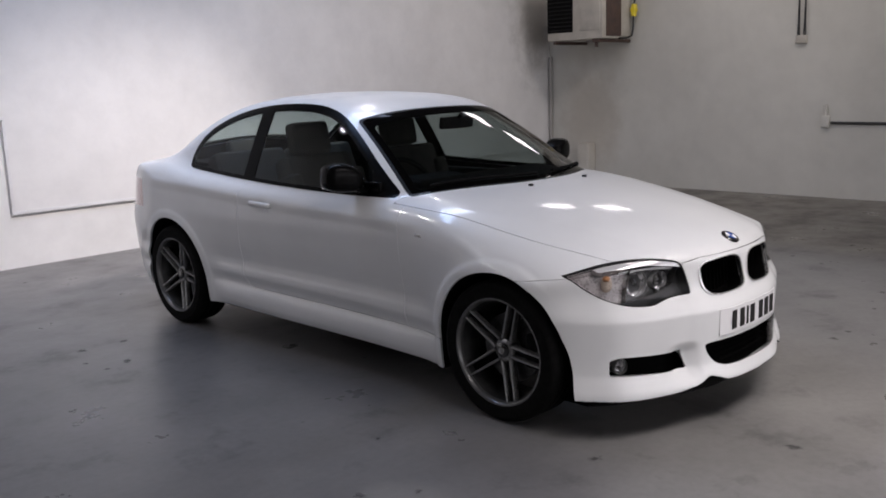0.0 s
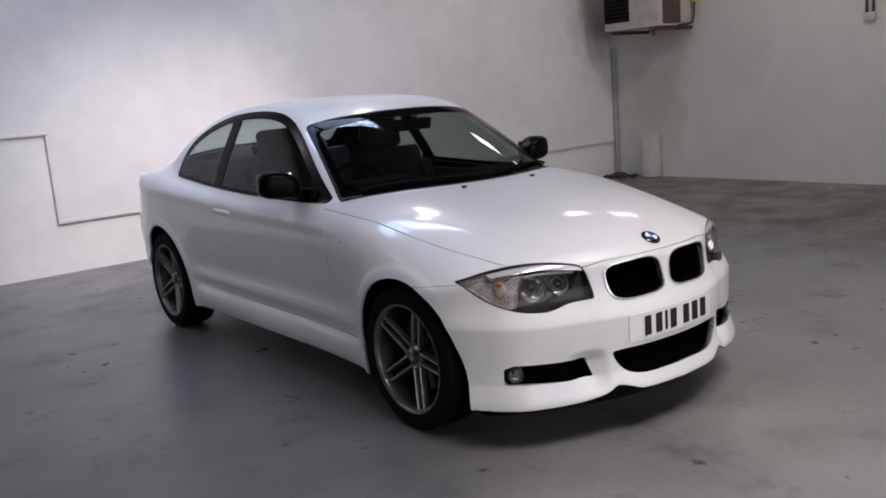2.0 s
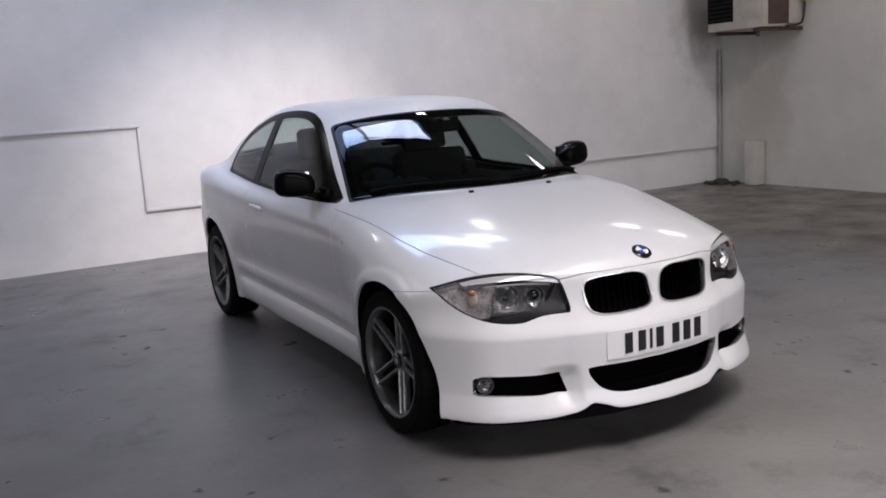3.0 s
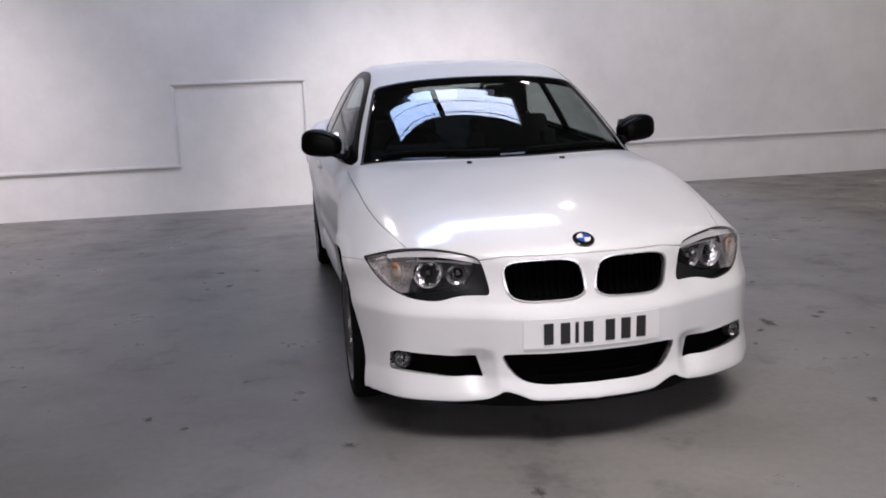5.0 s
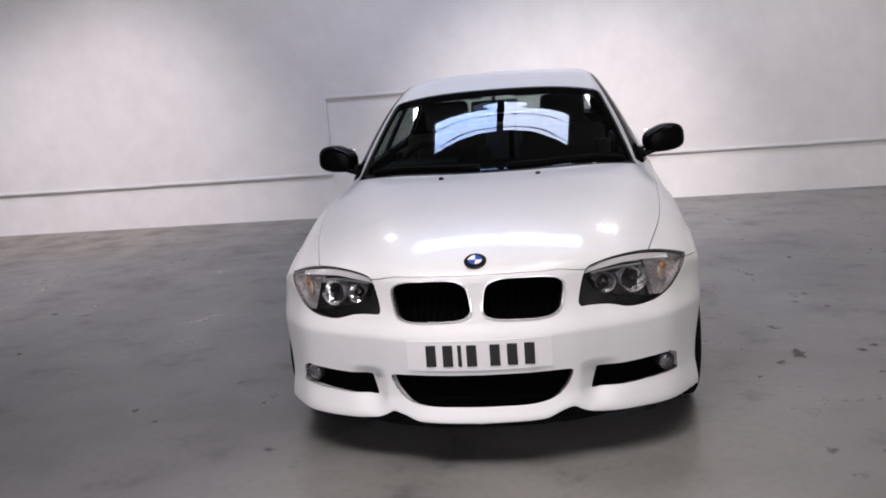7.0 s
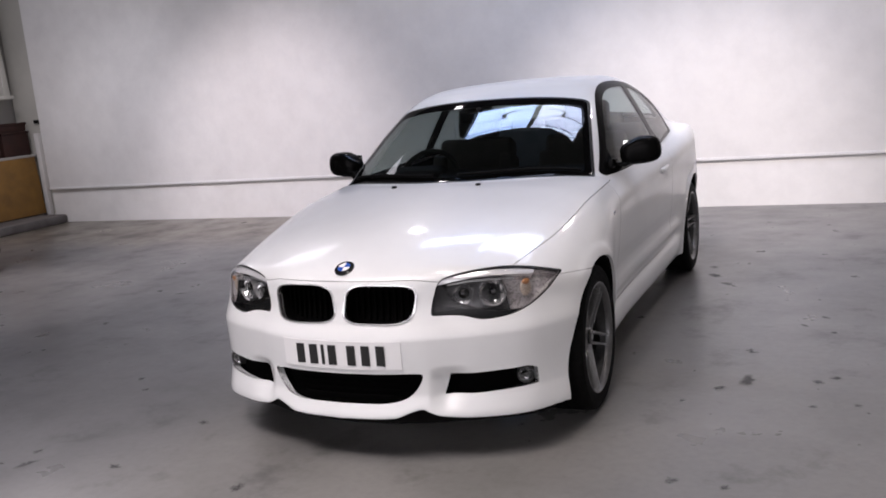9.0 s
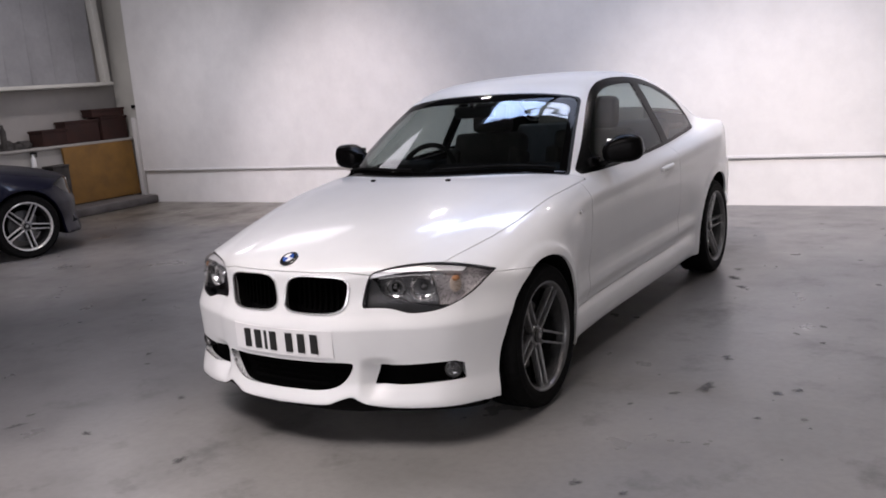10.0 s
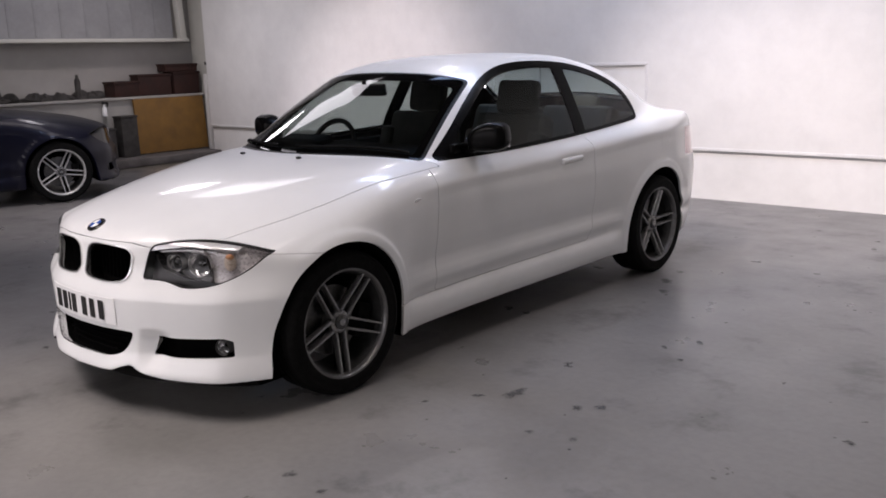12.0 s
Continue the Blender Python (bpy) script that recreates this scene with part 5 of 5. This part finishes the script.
# ---- left-hand bay ----
tagged(part("low_wall", slab(LEFT, -8.58, 0.5, 6.7, 0, 0.93), WALL_DIRTY, smooth=False), "low pale wall under the ledge", "wall", kind="structure")
tagged(part("ledge", slab(LEFT, -8.52, 0.5, 6.7, 0.93, 0.965, 0.006), WALL_DIRTY), "pale ledge along the low wall", "ledge", kind="structure")
tagged(part("kerb", slab(-8.58, -7.98, 0.5, BACK - 0.02, 0, 0.12, 0.035), KERB), "worn dark concrete kerb along the wall", "kerb", kind="structure")
win = part("shutter_panel", slab(LEFT, -8.80, 0.8, 5.25, 1.80, 4.1), PANEL_GREY := surface("grey_panel", (0.24, 0.24, 0.25), (0.32, 0.32, 0.33), 2.0, 0.5))
tagged(win, "grey ribbed shutter panel above a pale sill", "shutter")
for k in range(12):
    part("rib", slab(-8.80, -8.794, 0.98 + 0.36 * k, 1.03 + 0.36 * k, 1.82, 4.08, 0.004), PANEL_GREY, win)
part("sill", slab(LEFT, -8.60, 0.7, 5.40, 1.745, 1.795, 0.008), WALL_SIDE, win, "pale sill")
part("jamb", box(0.12, 0.10, 2.45, (-8.74, 5.30, 3.0), 0.01, (3, 0, 0)), WALL_SIDE, win, "pale leaning jamb")
board = part("board", box(0.04, 1.17, 0.80, (-8.50, 4.90, 0.53), 0.008, (0, -4, 0)), BOARD)
tagged(board, "brown board leaning against the low wall", "board")
for y0, y1, z0, z1, turn in ((4.05, 4.50, 0.966, 1.19, 7), (4.48, 5.00, 0.966, 1.28, -5), (5.04, 5.50, 0.966, 1.30, 3), (4.94, 5.47, 1.302, 1.42, -4)):
    crate = part("crate", box(0.26, y1 - y0, z1 - z0 - 0.03, (0, 0, -0.015), 0.014), DARK_RED)
    part("lid", box(0.28, y1 - y0 + 0.02, 0.036, (0, 0, (z1 - z0) / 2 - 0.018), 0.008), DARK_RED, crate)
    crate.matrix_basis = pose(-8.70, (y0 + y1) / 2, (z0 + z1) / 2, 0, 0, turn)
    tagged(crate, "dark red-brown crate stacked on the ledge", "crate", "crates on the ledge")
random.seed(4)
for k in range(12):
    y, h = 2.30 + 0.145 * k + random.uniform(-0.06, 0.06), random.choice((0.05, 0.08, 0.10, 0.16))
    bm = bmesh.new()
    bmesh.ops.create_icosphere(bm, subdivisions=3, radius=1)
    for v in bm.verts:
        d = 1 + 0.45 * noise.noise(v.co * 1.3 + Vector((k * 7, 0, 0))) + 0.06 * noise.noise(v.co * 5)
        v.co = Vector((v.co.x * 0.10 * d, v.co.y * 0.13 * d, max(v.co.z * h * d, -0.017)))
    lump = part("rag", bm, CLUTTER)
    lump.matrix_basis = pose(-8.72, y, 0.983, 0, 0, 40 * k)
    tagged(lump, "dark crumpled rag lying on the ledge", "rag", "rags on the ledge")
bottle = part("bottle", lathe([(0.0005, 0.34), (0.018, 0.34), (0.02, 0.30), (0.04, 0.26), (0.042, 0.0), (0.0005, 0.0)], 20), CLUTTER)
bottle.matrix_basis = pose(-8.66, 3.58, 0.966) @ Matrix(((0, 0, 1, 0), (0, 1, 0, 0), (1, 0, 0, 0), (0, 0, 0, 1)))
tagged(bottle, "dark bottle standing on the ledge", "bottle")
spray = part("spray_bottle", lathe([(0.0005, 0.17), (0.012, 0.17), (0.014, 0.14), (0.034, 0.11), (0.036, 0.0), (0.0005, 0.0)], 20), PLATE_WHITE)
part("trigger_head", join(box(0.03, 0.09, 0.03, (0.185, 0.02, 0.0), 0.006), box(0.05, 0.012, 0.02, (0.155, 0.055, 0.0), 0.004)), BLACK_TRIM, spray, "dark trigger head")
spray.matrix_basis = pose(-8.53, 3.87, 0.715) @ Matrix(((0, 0, 1, 0), (0, 1, 0, 0), (1, 0, 0, 0), (0, 0, 0, 1)))
tagged(spray, "white spray bottle hanging on the low wall", "bottle")
hook = part("wall_hook", tube([(-8.575, 3.87, 0.93), (-8.53, 3.87, 0.93), (-8.515, 3.87, 0.905), (-8.53, 3.87, 0.875)], 0.006), BLACK_TRIM)
tagged(hook, "small dark hook under the ledge", "hook")
for y, w, h, turn in ((4.10, 0.26, 0.56, 4), (3.72, 0.34, 0.40, -5)):
    tub = part("dark_box", box(0.20, w, h, (0, 0, h / 2), 0.012), CLUTTER)
    part("lid", box(0.22, w + 0.02, 0.03, (0, 0, h + 0.014), 0.008), CLUTTER, tub)
    tub.matrix_basis = pose(-8.40, y, 0.121, 0, 0, turn)
    tagged(tub, "dark box standing on the kerb", "box", "boxes on the kerb")
clip = part("pipe_bracket", box(0.09, 0.03, 0.05, (-8.47, 5.585, 1.41), 0.008), BLACK_TRIM)
tagged(clip, "dark bracket on the beige pier", "bracket")
tagged(part("white_post", slab(-8.50, -8.42, 5.52, 5.585, 0, 1.25, 0.008), WALL_WHITE), "thin white post beside the white wall", "post")

# ---- floor marks ----
random.seed(11)
spots = [(1.40, 0.42, 0.028), (1.23, -0.65, 0.02), (1.39, 0.83, 0.018), (1.69, 0.44, 0.02), (1.84, 0.18, 0.016), (1.61, 1.32, 0.014), (1.71, 1.49, 0.018), (1.29, 0.31, 0.016),
         (1.12, 2.23, 0.028), (1.02, 2.46, 0.032), (0.98, 2.72, 0.03), (-1.29, 2.54, 0.022), (-1.46, 2.15, 0.020), (-1.54, 2.55, 0.024), (-1.60, 2.10, 0.012), (-0.89, -0.54, 0.020),
         (-1.38, -1.10, 0.024), (-1.44, -0.98, 0.018), (-0.31, -1.07, 0.022), (-0.96, -1.03, 0.018), (-1.53, -0.21, 0.016)]
for k in range(150):
    x, y = (random.uniform(1.1, 4.2), random.uniform(-1.0, 4.6)) if k % 3 else (random.uniform(-4.5, -1.0), random.uniform(-2.2, 4.8))
    spots.append((x, y, 0.005 + 0.016 * random.random() ** 3))


def smudges(name, places, mat, label, height):
    """Thin irregular films on the floor that fade out towards their rims."""
    verts, faces, wear = [], [], []
    for x, y, r in places:
        n, start, ph, stretch, turn = 18, len(verts), random.random() * 9, random.uniform(1.0, 1.9), random.uniform(0, math.pi)
        verts.append((x, y, height))
        wear.append(1.0)
        for ring, amount in ((0.55, random.uniform(0.4, 0.9)), (1.2, 0.0)):
            for i in range(n):
                a = 2 * math.pi * i / n
                d = ring * r * (1 + 0.8 * noise.noise(Vector((math.cos(a) * 1.6 + ph, math.sin(a) * 1.6, ph))))
                u, v = d * math.cos(a) * stretch, d * math.sin(a)
                verts.append((x + u * math.cos(turn) - v * math.sin(turn), y + u * math.sin(turn) + v * math.cos(turn), height))
                wear.append(amount)
        for i in range(n):
            j = (i + 1) % n
            faces += [(start, start + 1 + i, start + 1 + j), (start + 1 + i, start + 1 + n + i, start + 1 + n + j, start + 1 + j)]
    ob = mesh_object(name, verts, faces, mat)
    ob.data.attributes.new("wear", "FLOAT", "POINT").data.foreach_set("value", wear)
    return tagged(ob, label, "stain", kind="stuff")


def film_material(name, a, b):
    """Dried dirt whose cover follows the attribute wear."""
    m = surface(name, a, b, 50, 0.55)
    tree = m.node_tree
    cover, grain, amount = tree.nodes.new("ShaderNodeAttribute"), noise_node(tree, 55, 4), tree.nodes.new("ShaderNodeMath")
    cover.attribute_name = "wear"
    amount.operation = "MULTIPLY"
    link(tree, cover.outputs["Fac"], amount.inputs[0])
    link(tree, ramp(tree, grain.outputs["Fac"], [(0.34, grey(0.25)), (0.58, grey(1))]).outputs["Color"], amount.inputs[1])
    link(tree, amount.outputs[0], tree.nodes["Principled BSDF"].inputs["Alpha"])
    return m


smudges("floor_marks", spots, film_material("oil_stain", grey(0.05), grey(0.10)), "small dark oil and rubber marks on the floor", 0.0025)
